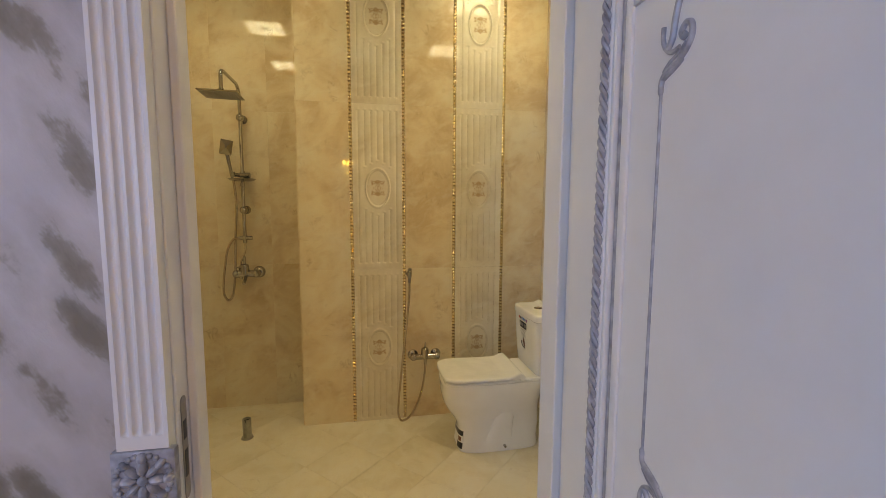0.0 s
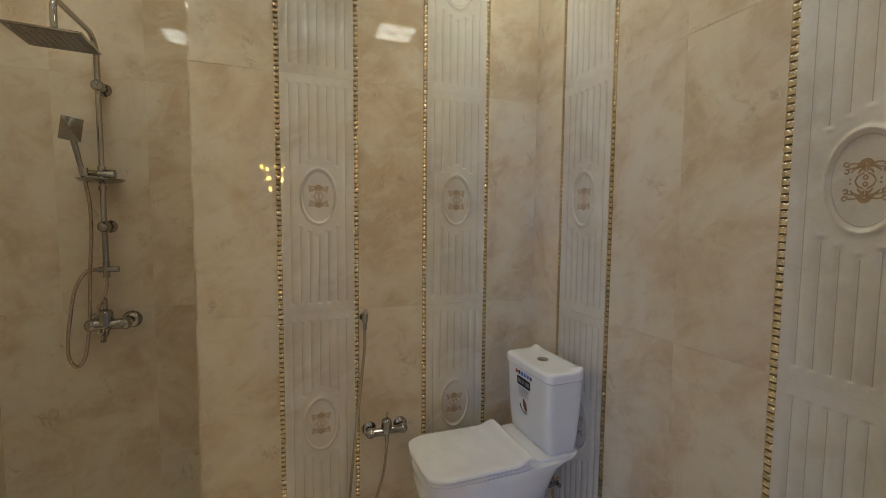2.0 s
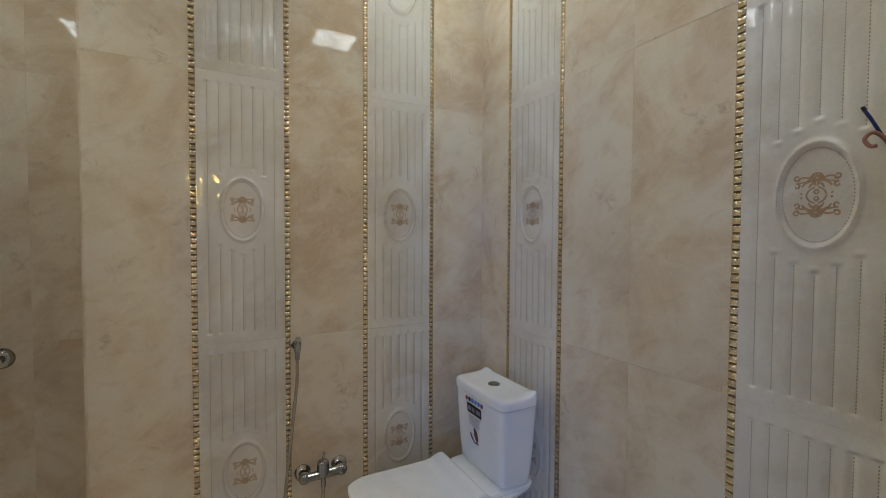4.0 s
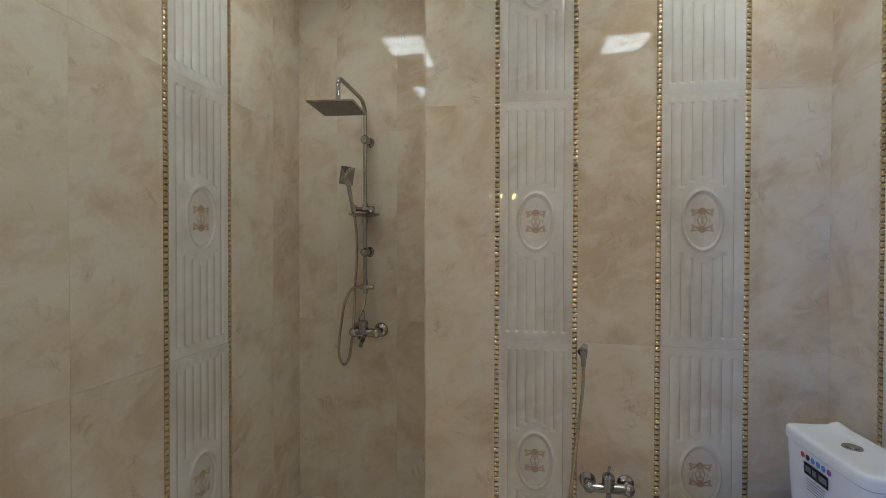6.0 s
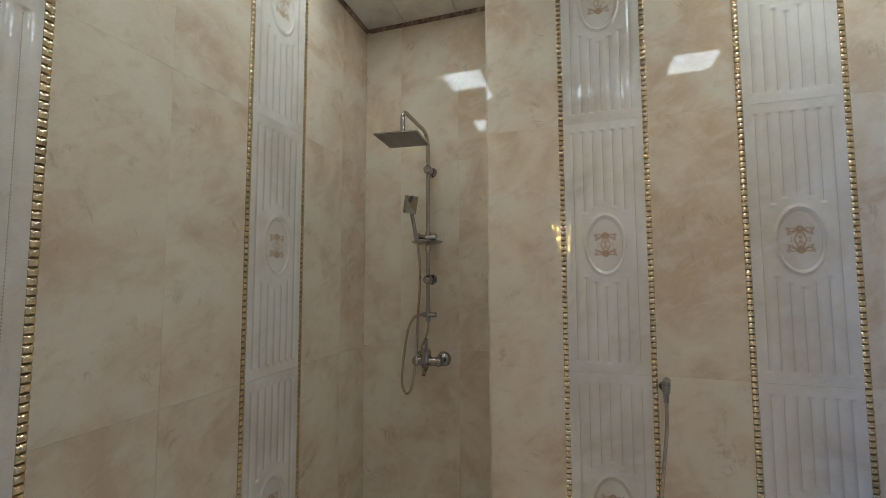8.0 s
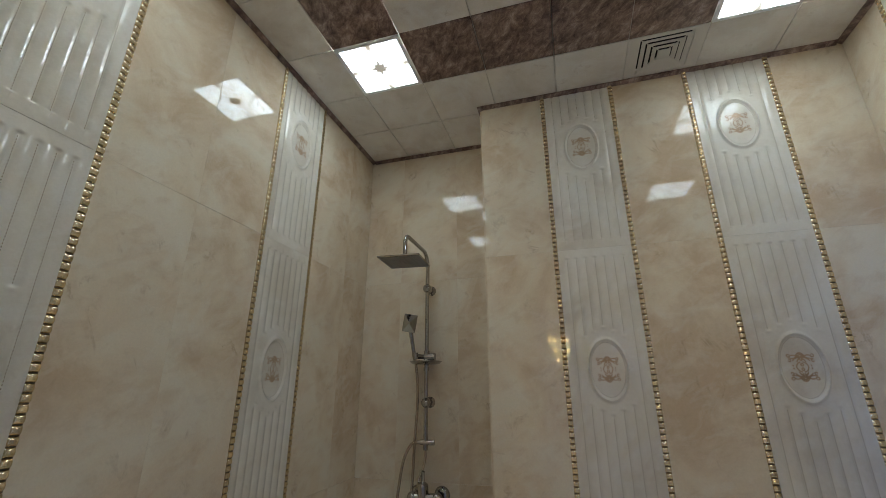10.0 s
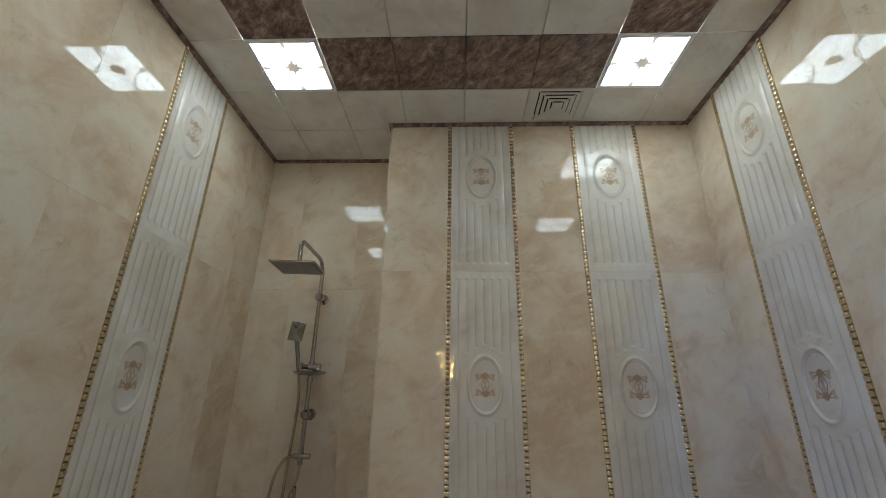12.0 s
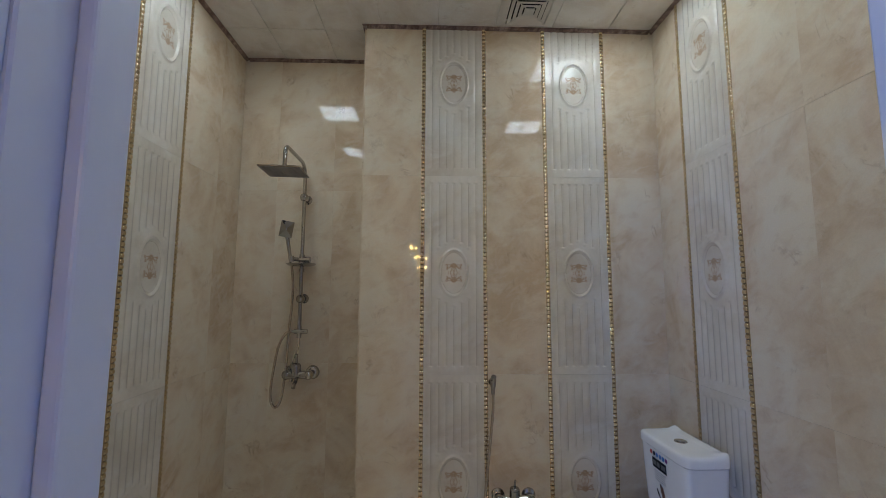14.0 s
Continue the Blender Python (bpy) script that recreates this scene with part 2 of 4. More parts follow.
def thing(name, label, category, at=(0, 0, 0), group="", kind=""):
    ob = new(name)
    ob.location = at
    ob.empty_display_size = 0.05
    return tagged(ob, label, category, group, kind)


def box(bm, lo, hi, bevel=0.0, segs=1):
    c = [(a + b) / 2 for a, b in zip(lo, hi)]
    s = [abs(b - a) for a, b in zip(lo, hi)]
    r = bmesh.ops.create_cube(bm, size=1, matrix=Matrix.LocRotScale(c, None, s))
    if bevel:
        es = list({e for v in r["verts"] for e in v.link_edges})
        bmesh.ops.bevel(bm, geom=es, offset=bevel, segments=segs, affect="EDGES", profile=0.5)
    return bm


def cyl(bm, p, q, r, r2=None, n=20):
    p, q = Vector(p), Vector(q)
    d = q - p
    m = Matrix.Translation((p + q) / 2) @ d.to_track_quat("Z", "Y").to_matrix().to_4x4()
    bmesh.ops.create_cone(bm, cap_ends=True, segments=n, radius1=r, radius2=r if r2 is None else r2, depth=d.length, matrix=m)
    return bm


def ball(bm, c, r, squash=(1, 1, 1), u=18, v=12):
    bmesh.ops.create_uvsphere(bm, u_segments=u, v_segments=v, radius=r, matrix=Matrix.LocRotScale(c, None, squash))
    return bm


def smooth_path(points, steps=8):
    """A Catmull-Rom line through the points."""
    p = [Vector(q) for q in points]
    p = [2 * p[0] - p[1]] + p + [2 * p[-1] - p[-2]]
    out = []
    for i in range(1, len(p) - 2):
        a, b, c, d = p[i - 1:i + 3]
        for k in range(steps):
            t = k / steps
            out.append(0.5 * ((2 * b) + (c - a) * t + (2 * a - 5 * b + 4 * c - d) * t * t + (3 * b - a - 3 * c + d) * t ** 3))
    out.append(p[-2])
    return out


def tube(bm, line, r, n=10, ribs=0.0):
    """A round tube along a line of points; ribs: depth of its windings."""
    rings, up = [], Vector((0.3, 0.5, 0.8)).normalized()
    for i, c in enumerate(line):
        c = Vector(c)
        d = (Vector(line[min(i + 1, len(line) - 1)]) - Vector(line[max(i - 1, 0)])).normalized()
        s = d.cross(up).normalized()
        u = s.cross(d).normalized()
        up = u
        rr = r - (ribs if i % 2 else 0)
        rings.append([bm.verts.new(c + rr * (math.cos(a) * s + math.sin(a) * u)) for a in (2 * math.pi * k / n for k in range(n))])
    for a, b in zip(rings, rings[1:]):
        for k in range(n):
            bm.faces.new((a[k], a[(k + 1) % n], b[(k + 1) % n], b[k]))
    bm.faces.new(rings[0][::-1])
    bm.faces.new(rings[-1])
    return bm


def loft(bm, rings, cap0=True, cap1=True):
    vs = [[bm.verts.new(p) for p in ring] for ring in rings]
    n = len(vs[0])
    for a, b in zip(vs, vs[1:]):
        for k in range(n):
            bm.faces.new((a[k], a[(k + 1) % n], b[(k + 1) % n], b[k]))
    if cap0:
        bm.faces.new(vs[0][::-1])
    if cap1:
        bm.faces.new(vs[-1])
    return bm


def oval(cx, cy, hx, hy, z, power=2.6, n=48):
    """A ring of points on a superellipse."""
    out = []
    for k in range(n):
        a = 2 * math.pi * k / n
        c, s = math.cos(a), math.sin(a)
        out.append((cx + hx * math.copysign(abs(c) ** (2 / power), c), cy + hy * math.copysign(abs(s) ** (2 / power), s), z))
    return out


def smoothstep(a, b, x):
    t = min(1.0, max(0.0, (x - a) / (b - a)))
    return t * t * (3 - 2 * t)


# ---- the room in numbers ----
XL, XR = -0.838, 1.487          # side walls
YB, YN, YF = 2.770, 3.118, 1.040  # back wall, shower niche, door wall (room side)
XP = -0.055                     # edge of the niche
ZC = 2.795                      # ceiling
YH = 0.945                      # door wall, hall side
DX0, DX1, DTOP = -0.022, 0.778, 2.085  # rough opening of the door
ROWS_Z = [(-0.02, 0.98), (0.98, 1.98), (1.98, ZC)]
GAP, THICK = 0.0004, 0.009
GW = 0.021                      # width of the gold strip


def wall(name, boxes, material=M_GROUT, label="", category="wall"):
    bm = bmesh.new()
    for lo, hi in boxes:
        box(bm, lo, hi)
    return tagged(part(name, bm, material), label, category, kind="structure")


B = 0.0020
wall_north = wall("wall_north", [((XP + B, YB + B, -0.05), (XR + 0.15, YB + 0.5, 3.0)), ((XL - 0.15, YN + B, -0.05), (XP + B, YB + 0.5, 3.0))],
                  label="back wall tiled in glossy beige marble with relief strips")
wall_east = wall("wall_east", [((XR + B, YH, -0.05), (XR + 0.15, YB + B, 3.0))], label="side wall tiled in glossy beige marble beside the toilet")
wall_west = wall("wall_west", [((XL - 0.15, YH, -0.05), (XL - B, YN + B, 3.0))], label="side wall tiled in glossy beige marble beside the shower")
wall_south = wall("wall_south", [((-2.3, YH, -0.05), (DX0, YF - B, 3.0)), ((DX1, YH, -0.05), (2.8, YF - B, 3.0)), ((DX0, YH, DTOP), (DX1, YF - B, 3.0))],
                  M_PLASTER, "door wall in silver plaster with brushed feather marks")
bm = bmesh.new()
box(bm, (XL - 0.1, YH - 0.02, -0.06), (XR + 0.1, YN + 0.1, -0.006))
floor = tagged(part("floor", bm, M_GROUTF), "cream glossy stone tiles laid on the diagonal", "floor", kind="structure")

# ---- ceiling: panels, brown ring, edge moulding ----
CP = 0.305
CX = [XL] + [-0.590 + CP * k for k in range(7)] + [XR]
CY = [YF] + [1.285 + CP * k for k in range(6)] + [YN]
bm = bmesh.new()
LAMPS = [(1, 1), (1, 4), (6, 1), (6, 4)]
for i in range(len(CX) - 1):
    for j in range(len(CY) - 1):
        x0, x1, y0, y1 = CX[i], CX[i + 1], CY[j], CY[j + 1]
        if (i, j) in LAMPS or (i == 5 and j == 5):
            continue
        ring = (i in (1, 6) and 1 <= j <= 4) or (j in (1, 4) and 1 <= i <= 6)
        f0 = len(bm.faces)
        box(bm, (x0 + 0.0016, y0 + 0.0016, ZC), (x1 - 0.0016, y1 - 0.0016, ZC + 0.008), 0.0014)
        bm.faces.ensure_lookup_table()
        for f in bm.faces[f0:]:
            f.material_index = 1 if ring else 0
f0 = len(bm.faces)
box(bm, (XL - 0.1, YF - 0.1, ZC + 0.05), (XR + 0.1, YN + 0.1, ZC + 0.15))
bm.faces.ensure_lookup_table()
for f in bm.faces[f0:]:
    f.material_index = 2
ceiling = tagged(part("ceiling", bm, [M_CEIL, M_BROWN, M_VOID]), "white marbled square ceiling panels with a brown marble ring", "ceiling", kind="structure")


def moulding(p, q, inward):
    """A small brown cove strip under the ceiling along the wall from p to q."""
    bm = bmesh.new()
    p, q, n = Vector((*p, 0)), Vector((*q, 0)), Vector((*inward, 0))
    prof = [(0, 0), (0, -0.014), (0.004, -0.014), (0.008, -0.009), (0.014, -0.006), (0.020, -0.004), (0.020, 0)]
    along = (q - p).normalized()
    rings = []
    for c, sgn in ((p, 1), (q, -1)):
        rings.append([bm.verts.new(c + n * a + Vector((0, 0, ZC - 0.0005 + b)) + along * sgn * 0.0005) for a, b in prof])
    k = len(prof)
    for i in range(k):
        bm.faces.new((rings[0][i], rings[0][(i + 1) % k], rings[1][(i + 1) % k], rings[1][i]))
    bm.faces.new(rings[0])
    bm.faces.new(rings[1][::-1])
    return tagged(part("trim", bm, M_BROWN), "thin brown marbled moulding where wall meets ceiling", "moulding", kind="structure")


moulding((XL, YF), (XL, YN), (1, 0))
moulding((XL + 0.02, YN), (XP, YN), (0, -1))
moulding((XP, YN - 0.02), (XP, YB - 0.02), (-1, 0))
moulding((XP, YB), (XR - 0.02, YB), (0, -1))
moulding((XR, YB), (XR, YF), (-1, 0))


def ceiling_lamp():
    """A square recessed panel lamp with a printed star pattern."""
    t = thing("ceiling_light", "square lit white LED panel with printed star pattern in ceiling", "ceiling light", (0, 0, 0), "ceiling lights")
    h = CP / 2 - 0.001
    w = 0.0175
    bm = bmesh.new()
    for lo, hi in (((-h, -h, -0.004), (h, -h + w, 0.012)), ((-h, h - w, -0.004), (h, h, 0.012)),
                   ((-h, -h + w, -0.004), (-h + w, h - w, 0.012)), ((h - w, -h + w, -0.004), (h, h - w, 0.012))):
        box(bm, lo, hi, 0.0015)
    part("frame", bm, M_LAMPFRAME, t, "slim white frame")
    k = h - w
    bm = bmesh.new()
    box(bm, (-k, -k, 0.0), (k, k, 0.008))
    part("diffuser", bm, M_LED, t, "glowing white diffuser")
    bm = bmesh.new()
    for sx, sy in ((1, 1), (1, -1), (-1, 1), (-1, -1)):
        prev = None
        for s in range(13):
            a = math.pi / 2 * s / 12
            o = [(sx * (k - r * math.cos(a)), sy * (k - r * math.sin(a)), -0.0012) for r in (k * 0.97, k * 0.97 - 0.0095)]
            cur = [bm.verts.new(p) for p in o]
            if prev:
                bm.faces.new((prev[0], prev[1], cur[1], cur[0]))
            prev = cur
    part("printed_line", bm, M_LEDLINE, t)
    bm = bmesh.new()
    ring = []
    for s in range(16):
        a = 2 * math.pi * s / 16 + 0.1
        r = 0.056 if s % 4 == 0 else 0.040 if s % 4 == 2 else 0.024
        ring.append(bm.verts.new((r * math.cos(a), r * math.sin(a), -0.0016)))
    bm.faces.new(ring)
    part("printed_star", bm, M_LEDSTAR, t)
    for sx, sy in ((1, 0), (-1, 0), (0, 1), (0, -1)):
        bm = bmesh.new()
        c = Vector((sx, sy, 0)) * k * 0.80
        p = Vector((-sy, sx, 0))
        d = Vector((sx, sy, 0))
        vs = [c - d * 0.034 + p * 0.0015, c + d * 0.024 + p * 0.007, c + d * 0.029, c + d * 0.024 - p * 0.007, c - d * 0.034 - p * 0.0015]
        bm.faces.new([bm.verts.new((v.x, v.y, -0.0016)) for v in vs])
        part("printed_petal", bm, M_LEDSTAR, t)
    return t


lamp = ceiling_lamp()
places = [((CX[i] + CX[i + 1]) / 2, (CY[j] + CY[j + 1]) / 2) for i, j in LAMPS]
lamp.matrix_basis = pose(*places[0], ZC)
for p in places[1:]:
    copy_thing(lamp, pose(*p, ZC))


def vent():
    x0, x1, y0, y1 = CX[5], CX[6], CY[5], YB - 0.021
    cx, cy = (x0 + x1) / 2, (y0 + y1) / 2
    t = thing("ceiling_vent", "square white plastic air vent with stepped louvres", "vent", (cx, cy, ZC))
    hx, hy = (x1 - x0) / 2 - 0.001, (y1 - y0) / 2 - 0.001
    s = 0.104
    bm = bmesh.new()
    for lo, hi in (((-hx, -hy, 0), (hx, -s, 0.008)), ((-hx, s, 0), (hx, hy, 0.008)), ((-hx, -s, 0), (-s, s, 0.008)), ((s, -s, 0), (hx, s, 0.008))):
        box(bm, lo, hi)
    part("frame", bm, M_VENT, t)
    for k in range(4):
        r = s - 0.006 - k * 0.024
        bm = bmesh.new()
        if k < 3:
            a, b = r, r - 0.0175
            o = [[bm.verts.new((sx * q, sy * q, z)) for sx, sy in ((-1, -1), (1, -1), (1, 1), (-1, 1))] for q, z in ((a, -0.001), (a, -0.004), (b, 0.001), (b, 0.004))]
            for u, v in ((0, 1), (1, 2), (2, 3), (3, 0)):
                for i in range(4):
                    bm.faces.new((o[u][i], o[u][(i + 1) % 4], o[v][(i + 1) % 4], o[v][i]))
        else:
            box(bm, (-r, -r, -0.004), (r, r, 0), 0.001)
        part("louvre", bm, M_VENT, t)
    for sx, sy in ((1, 1), (1, -1), (-1, 1), (-1, -1)):
        part("rib", cyl(bmesh.new(), (sx * 0.02, sy * 0.02, 0.004), (sx * 0.100, sy * 0.100, 0.002), 0.0022, n=6), M_VENT, t)
    # dark sheet behind the louvres, painted as the duct's shade
    bm = bmesh.new()
    box(bm, (-s, -s, 0.03), (s, s, 0.034))
    part("backing", bm, M_VOID, t, "dark sheet standing for the shade in the duct")


vent()


# ---- door frame, casing and leaf ----
def door_frame():
    for side, xr, xs, ys in (("left", 0.000, 0.016, 1.003), ("right", 0.754, 0.733, 0.977)):
        bm = bmesh.new()
        lo = DX0 + 0.0005 if side == "left" else xr
        hi = xr if side == "left" else DX1 - 0.0005
        box(bm, (lo, 0.955, 0), (hi, 1.052, 2.06), 0.002)
        a, b = sorted((xr, xs))
        box(bm, (a, ys, 0), (b, 1.052, 2.06), 0.003, 2)
        s = 1 if side == "left" else -1
        a, b = sorted((lo if s > 0 else hi, xr - 0.004 * s))
        box(bm, (a, 0.932, 0), (b, 0.9552, 2.06), 0.0015, 2)
        tagged(part("door_frame_1", bm, M_PAINT), "white painted door jamb with a rebate", "door frame", kind="structure")
    bm = bmesh.new()
    box(bm, (DX0, 0.932, 2.06), (DX1, 1.052, DTOP - 0.0005), 0.002)
    box(bm, (0.016, 1.003, 2.04), (0.733, 1.052, 2.0605), 0.002)
    tagged(part("door_frame_1", bm, M_PAINT), "white painted head of the door frame", "door frame", kind="structure")


door_frame()


def fluted_face(bm, x0, x1, y, z0, z1, flutes, depth, pad):
    """An upright board whose face to the hall has rounded flutes that stop short of the ends."""
    n = flutes * 10 + 4
    us = [i / n for i in range(n + 1)]
    zs = sorted({z0, z0 + 0.015, *[z0 + pad + 0.002 * k for k in range(-1, 6)], *[z1 - pad - 0.002 * k for k in range(-1, 6)], z1, (z0 + z1) / 2})
    grid = []
    for z in zs:
        row = []
        e = min(1, max(0, (z - z0 - pad) / 0.008), 1) * min(1, max(0, (z1 - pad - z) / 0.008))
        for u in us:
            f = u * (flutes + 0.5) - 0.25
            g = f - math.floor(f) - 0.5
            d = math.sqrt(max(0, 1 - (g / 0.32) ** 2)) if 0 <= f <= flutes else 0
            row.append(bm.verts.new((x0 + (x1 - x0) * u, y + depth * d * math.sqrt(e), z)))
        grid.append(row)
    for a, b in zip(grid, grid[1:]):
        for k in range(n):
            bm.faces.new((a[k], a[k + 1], b[k + 1], b[k]))
    back = y + 0.016
    for col, ends in ((0, -1), (n, 1)):
        for a, b in zip(grid, grid[1:]):
            va, vb = a[col].co, b[col].co
            p, q = bm.verts.new((va.x, back, va.z)), bm.verts.new((vb.x, back, vb.z))
            bm.faces.new((a[col], b[col], q, p))
    return bm


def rosette(bm, cx, cz, y, r):
    """A carved square block with eight leaves round a boss."""
    box(bm, (cx - r, y, cz - r), (cx + r, y + 0.018, cz + r), 0.003, 2)
    ball(bm, (cx, y - 0.004, cz), r * 0.18, (1, 0.7, 1), 12, 8)
    for k in range(8):
        a = k * math.pi / 4
        for q, s, t in ((0.45, 0.30, 0.012), (0.78, 0.20, 0.010)):
            m = Matrix.Translation((cx + r * q * math.cos(a), y - 0.001, cz + r * q * math.sin(a))) @ Matrix.Rotation(-a, 4, "Y")
            bmesh.ops.create_uvsphere(bm, u_segments=10, v_segments=6, radius=1, matrix=m @ Matrix.Diagonal((r * s, t, r * (0.13 if k % 2 else 0.17), 1)))
        for e in (-1, 1):
            b = a + e * 0.28
            ball(bm, (cx + r * 0.86 * math.cos(b), y - 0.001, cz + r * 0.86 * math.sin(b)), r * 0.11, (1, 0.8, 1), 8, 6)


def casing(x0, x1):
    t = thing("door_casing", "white fluted door casing with carved silver rosette blocks", "door casing", kind="structure")
    cx = (x0 + x1) / 2
    bm = fluted_face(bmesh.new(), x0, x1, 0.926, 0.945, 2.05, 4, 0.0060, 0.024)
    part("fluted_board", bm, M_PAINT, t, "", True)
    bm = fluted_face(bmesh.new(), x0, x1, 0.926, 0.16, 0.842, 4, 0.0060, 0.024)
    part("fluted_board", bm, M_PAINT, t, "", True)
    bm = bmesh.new()
    rosette(bm, cx, 0.8935, 0.922, 0.0505)
    part("rosette", bm, M_SILVER, t, "carved silver rosette block", True)
    bm = bmesh.new()
    box(bm, (x0 - 0.004, 0.920, 0), (x1 + 0.003, 0.944, 0.16), 0.003, 2)
    part("plinth", bm, M_PAINT, t)
    bm = bmesh.new()
    box(bm, (x0 - 0.006, 0.918, 2.05), (x1 + 0.004, 0.944, 2.16), 0.003, 2)
    part("corner_block", bm, M_PAINT, t)
    return t


casing(-0.084, -0.003)
casing(0.790, 0.870)
bm = fluted_face(bmesh.new(), 0.000, 0.784, 0.926, 2.065, 2.15, 1, 0.004, 0.02)
tagged(part("trim", bm, M_PAINT), "white casing board over the door", "door casing", kind="structure")

# strike plate in the jamb
t = thing("strike_plate", "dull steel lock strike plate let into white jamb", "strike plate", (0.0005, 0.978, 0.915))
bm = bmesh.new()
ring = [(0.0004, 0.011 * math.cos(a), (0.088 if math.sin(a) >= 0 else -0.088) + 0.011 * math.sin(a)) for a in (2 * math.pi * k / 24 for k in range(24))]
loft(bm, [ring, [(0.0016, y, z) for _, y, z in ring]])
part("plate", bm, M_TUBE, t)
# bolt slots aren't cut: black patches give their inner shade
for zc, hh in ((0.035, 0.018), (-0.030, 0.026)):
    bm = bmesh.new()
    box(bm, (0.0017, -0.006, zc - hh), (0.0022, 0.006, zc + hh))
    part("slot", bm, M_BLACK, t, "black patch standing for the shade in a bolt slot")


def scroll(bm, y0, z0, x, flip=1):
    """A carved acanthus scroll that grows up from (y0, z0) on the leaf."""
    def at(a, b):
        return (x, y0 - a, z0 + flip * b)
    # base leaves that sweep up into a tight curl
    tube(bm, smooth_path([at(0, 0), at(0.003, 0.010), at(0.014, 0.019), at(0.030, 0.026), at(0.044, 0.036), at(0.052, 0.050), at(0.050, 0.064), at(0.041, 0.068), at(0.034, 0.060), at(0.038, 0.052), at(0.043, 0.056)], 6), 0.0044, 8)
    tube(bm, smooth_path([at(0.001, 0.008), at(0.010, 0.012), at(0.024, 0.018), at(0.038, 0.026)], 6), 0.0036, 8)
    tube(bm, smooth_path([at(0.004, 0.018), at(0.016, 0.028), at(0.030, 0.034), at(0.043, 0.044)], 6), 0.0032, 8)
    # cradle leaf behind the curl
    tube(bm, smooth_path([at(0.000, 0.078), at(0.000, 0.062), at(0.006, 0.048), at(0.018, 0.040), at(0.032, 0.042)], 6), 0.0036, 8)
    # stem with its far curl
    tube(bm, smooth_path([at(0.010, 0.046), at(0.018, 0.058), at(0.022, 0.082), at(0.030, 0.110), at(0.044, 0.132), at(0.066, 0.142), at(0.090, 0.138), at(0.102, 0.124), at(0.096, 0.112), at(0.086, 0.118)], 6), 0.0050, 8)
    tube(bm, smooth_path([at(0.042, 0.132), at(0.054, 0.150), at(0.074, 0.158)], 5), 0.0040, 8)
    ball(bm, at(0.0, -0.004), 0.006, (0.7, 0.8, 1.4), 10, 8)


def door_leaf():
    """The open leaf stands square to the wall, hinged at its edge by the jamb."""
    t = thing("door_1", "open white panelled door with rope moulding and silver scrolls", "door", kind="structure")
    x0, x1, ya, yb = 0.728, 0.768, 0.926, 0.226
    bm = bmesh.new()
    ia, ib, za, zb = 0.800, 0.352, 0.16, 1.70
    box(bm, (x0, ia, 0.008), (x1, ya, 2.035), 0.002)
    box(bm, (x0, yb, 0.008), (x1, ib, 2.035), 0.002)
    box(bm, (x0, ib, 0.008), (x1, ia, za), 0.0)
    box(bm, (x0, ib, zb), (x1, ia, 2.035), 0.0)
    box(bm, (x0 + 0.012, ib, za), (x1 - 0.012, ia, zb))
    part("leaf", bm, M_PAINT, t)
    # rope moulding round the panel
    def rope(p, q):
        bm = bmesh.new()
        p, q = Vector(p), Vector(q)
        d = (q - p).normalized()
        L = (q - p).length
        s = d.cross(Vector((1, 0, 0)))
        for ph in (0, 2.094, 4.189):
            line = []
            for k in range(int(L / 0.0035) + 1):
                a = ph + k * 0.0035 * 2 * math.pi / 0.054
                line.append(p + d * k * 0.0035 + 0.0052 * (math.cos(a) * s + math.sin(a) * Vector((1, 0, 0))))
            tube(bm, line, 0.0043, 6)
        part("rope_moulding", bm, M_SILVER, t, "twisted silver-grey rope moulding", True)
    xr = x0 - 0.001
    e = 0.014
    rope((xr, ia + e, za - e), (xr, ia + e, zb + e))
    rope((xr, ib - e, zb + e), (xr, ib - e, za - e))
    rope((xr, ia + e, zb + e), (xr, ib - e, zb + e))
    rope((xr, ia + e, za - e), (xr, ib - e, za - e))
    # stepped frame inside
    def frame_ring(name, o, w, xa, xb, material, label=""):
        bm = bmesh.new()
        A, Bq, C, D = ia - o, ib + o, za + o, zb - o
        for lo, hi in (((xa, A - w, C), (xb, A, D)), ((xa, Bq, C), (xb, Bq + w, D)), ((xa, Bq + w, C), (xb, A - w, C + w)), ((xa, Bq + w, D - w), (xb, A - w, D))):
            box(bm, lo, hi, min(w, xb - xa) * 0.35, 2)
        part(name, bm, material, t, label, True)
    frame_ring("panel_moulding", 0.001, 0.010, x0 + 0.001, x0 + 0.013, M_PAINT)
    frame_ring("panel_groove", 0.0115, 0.012, x0 + 0.0085, x0 + 0.013, M_SILVER, "grooved silver-grey band")
    frame_ring("panel_moulding", 0.024, 0.017, x0 + 0.006, x0 + 0.013, M_PAINT)
    # silver bead and scrolls at its ends
    yl = 0.694
    bm = bmesh.new()
    cyl(bm, (x0 + 0.0115, yl, 1.005), (x0 + 0.0115, yl, 1.518), 0.0026, n=10)
    part("bead", bm, M_SILVER, t, "thin silver-grey bead line", True)
    bm = bmesh.new()
    scroll(bm, yl, 1.525, x0 + 0.011)
    part("scroll", bm, M_SILVER, t, "carved silver-grey scroll", True)
    bm = bmesh.new()
    scroll(bm, yl, 0.992, x0 + 0.011, -1)
    part("scroll", bm, M_SILVER, t, "carved silver-grey scroll", True)
    # hinge plates in the rebate
    for z in (0.28, 1.197, 1.80):
        bm = bmesh.new()
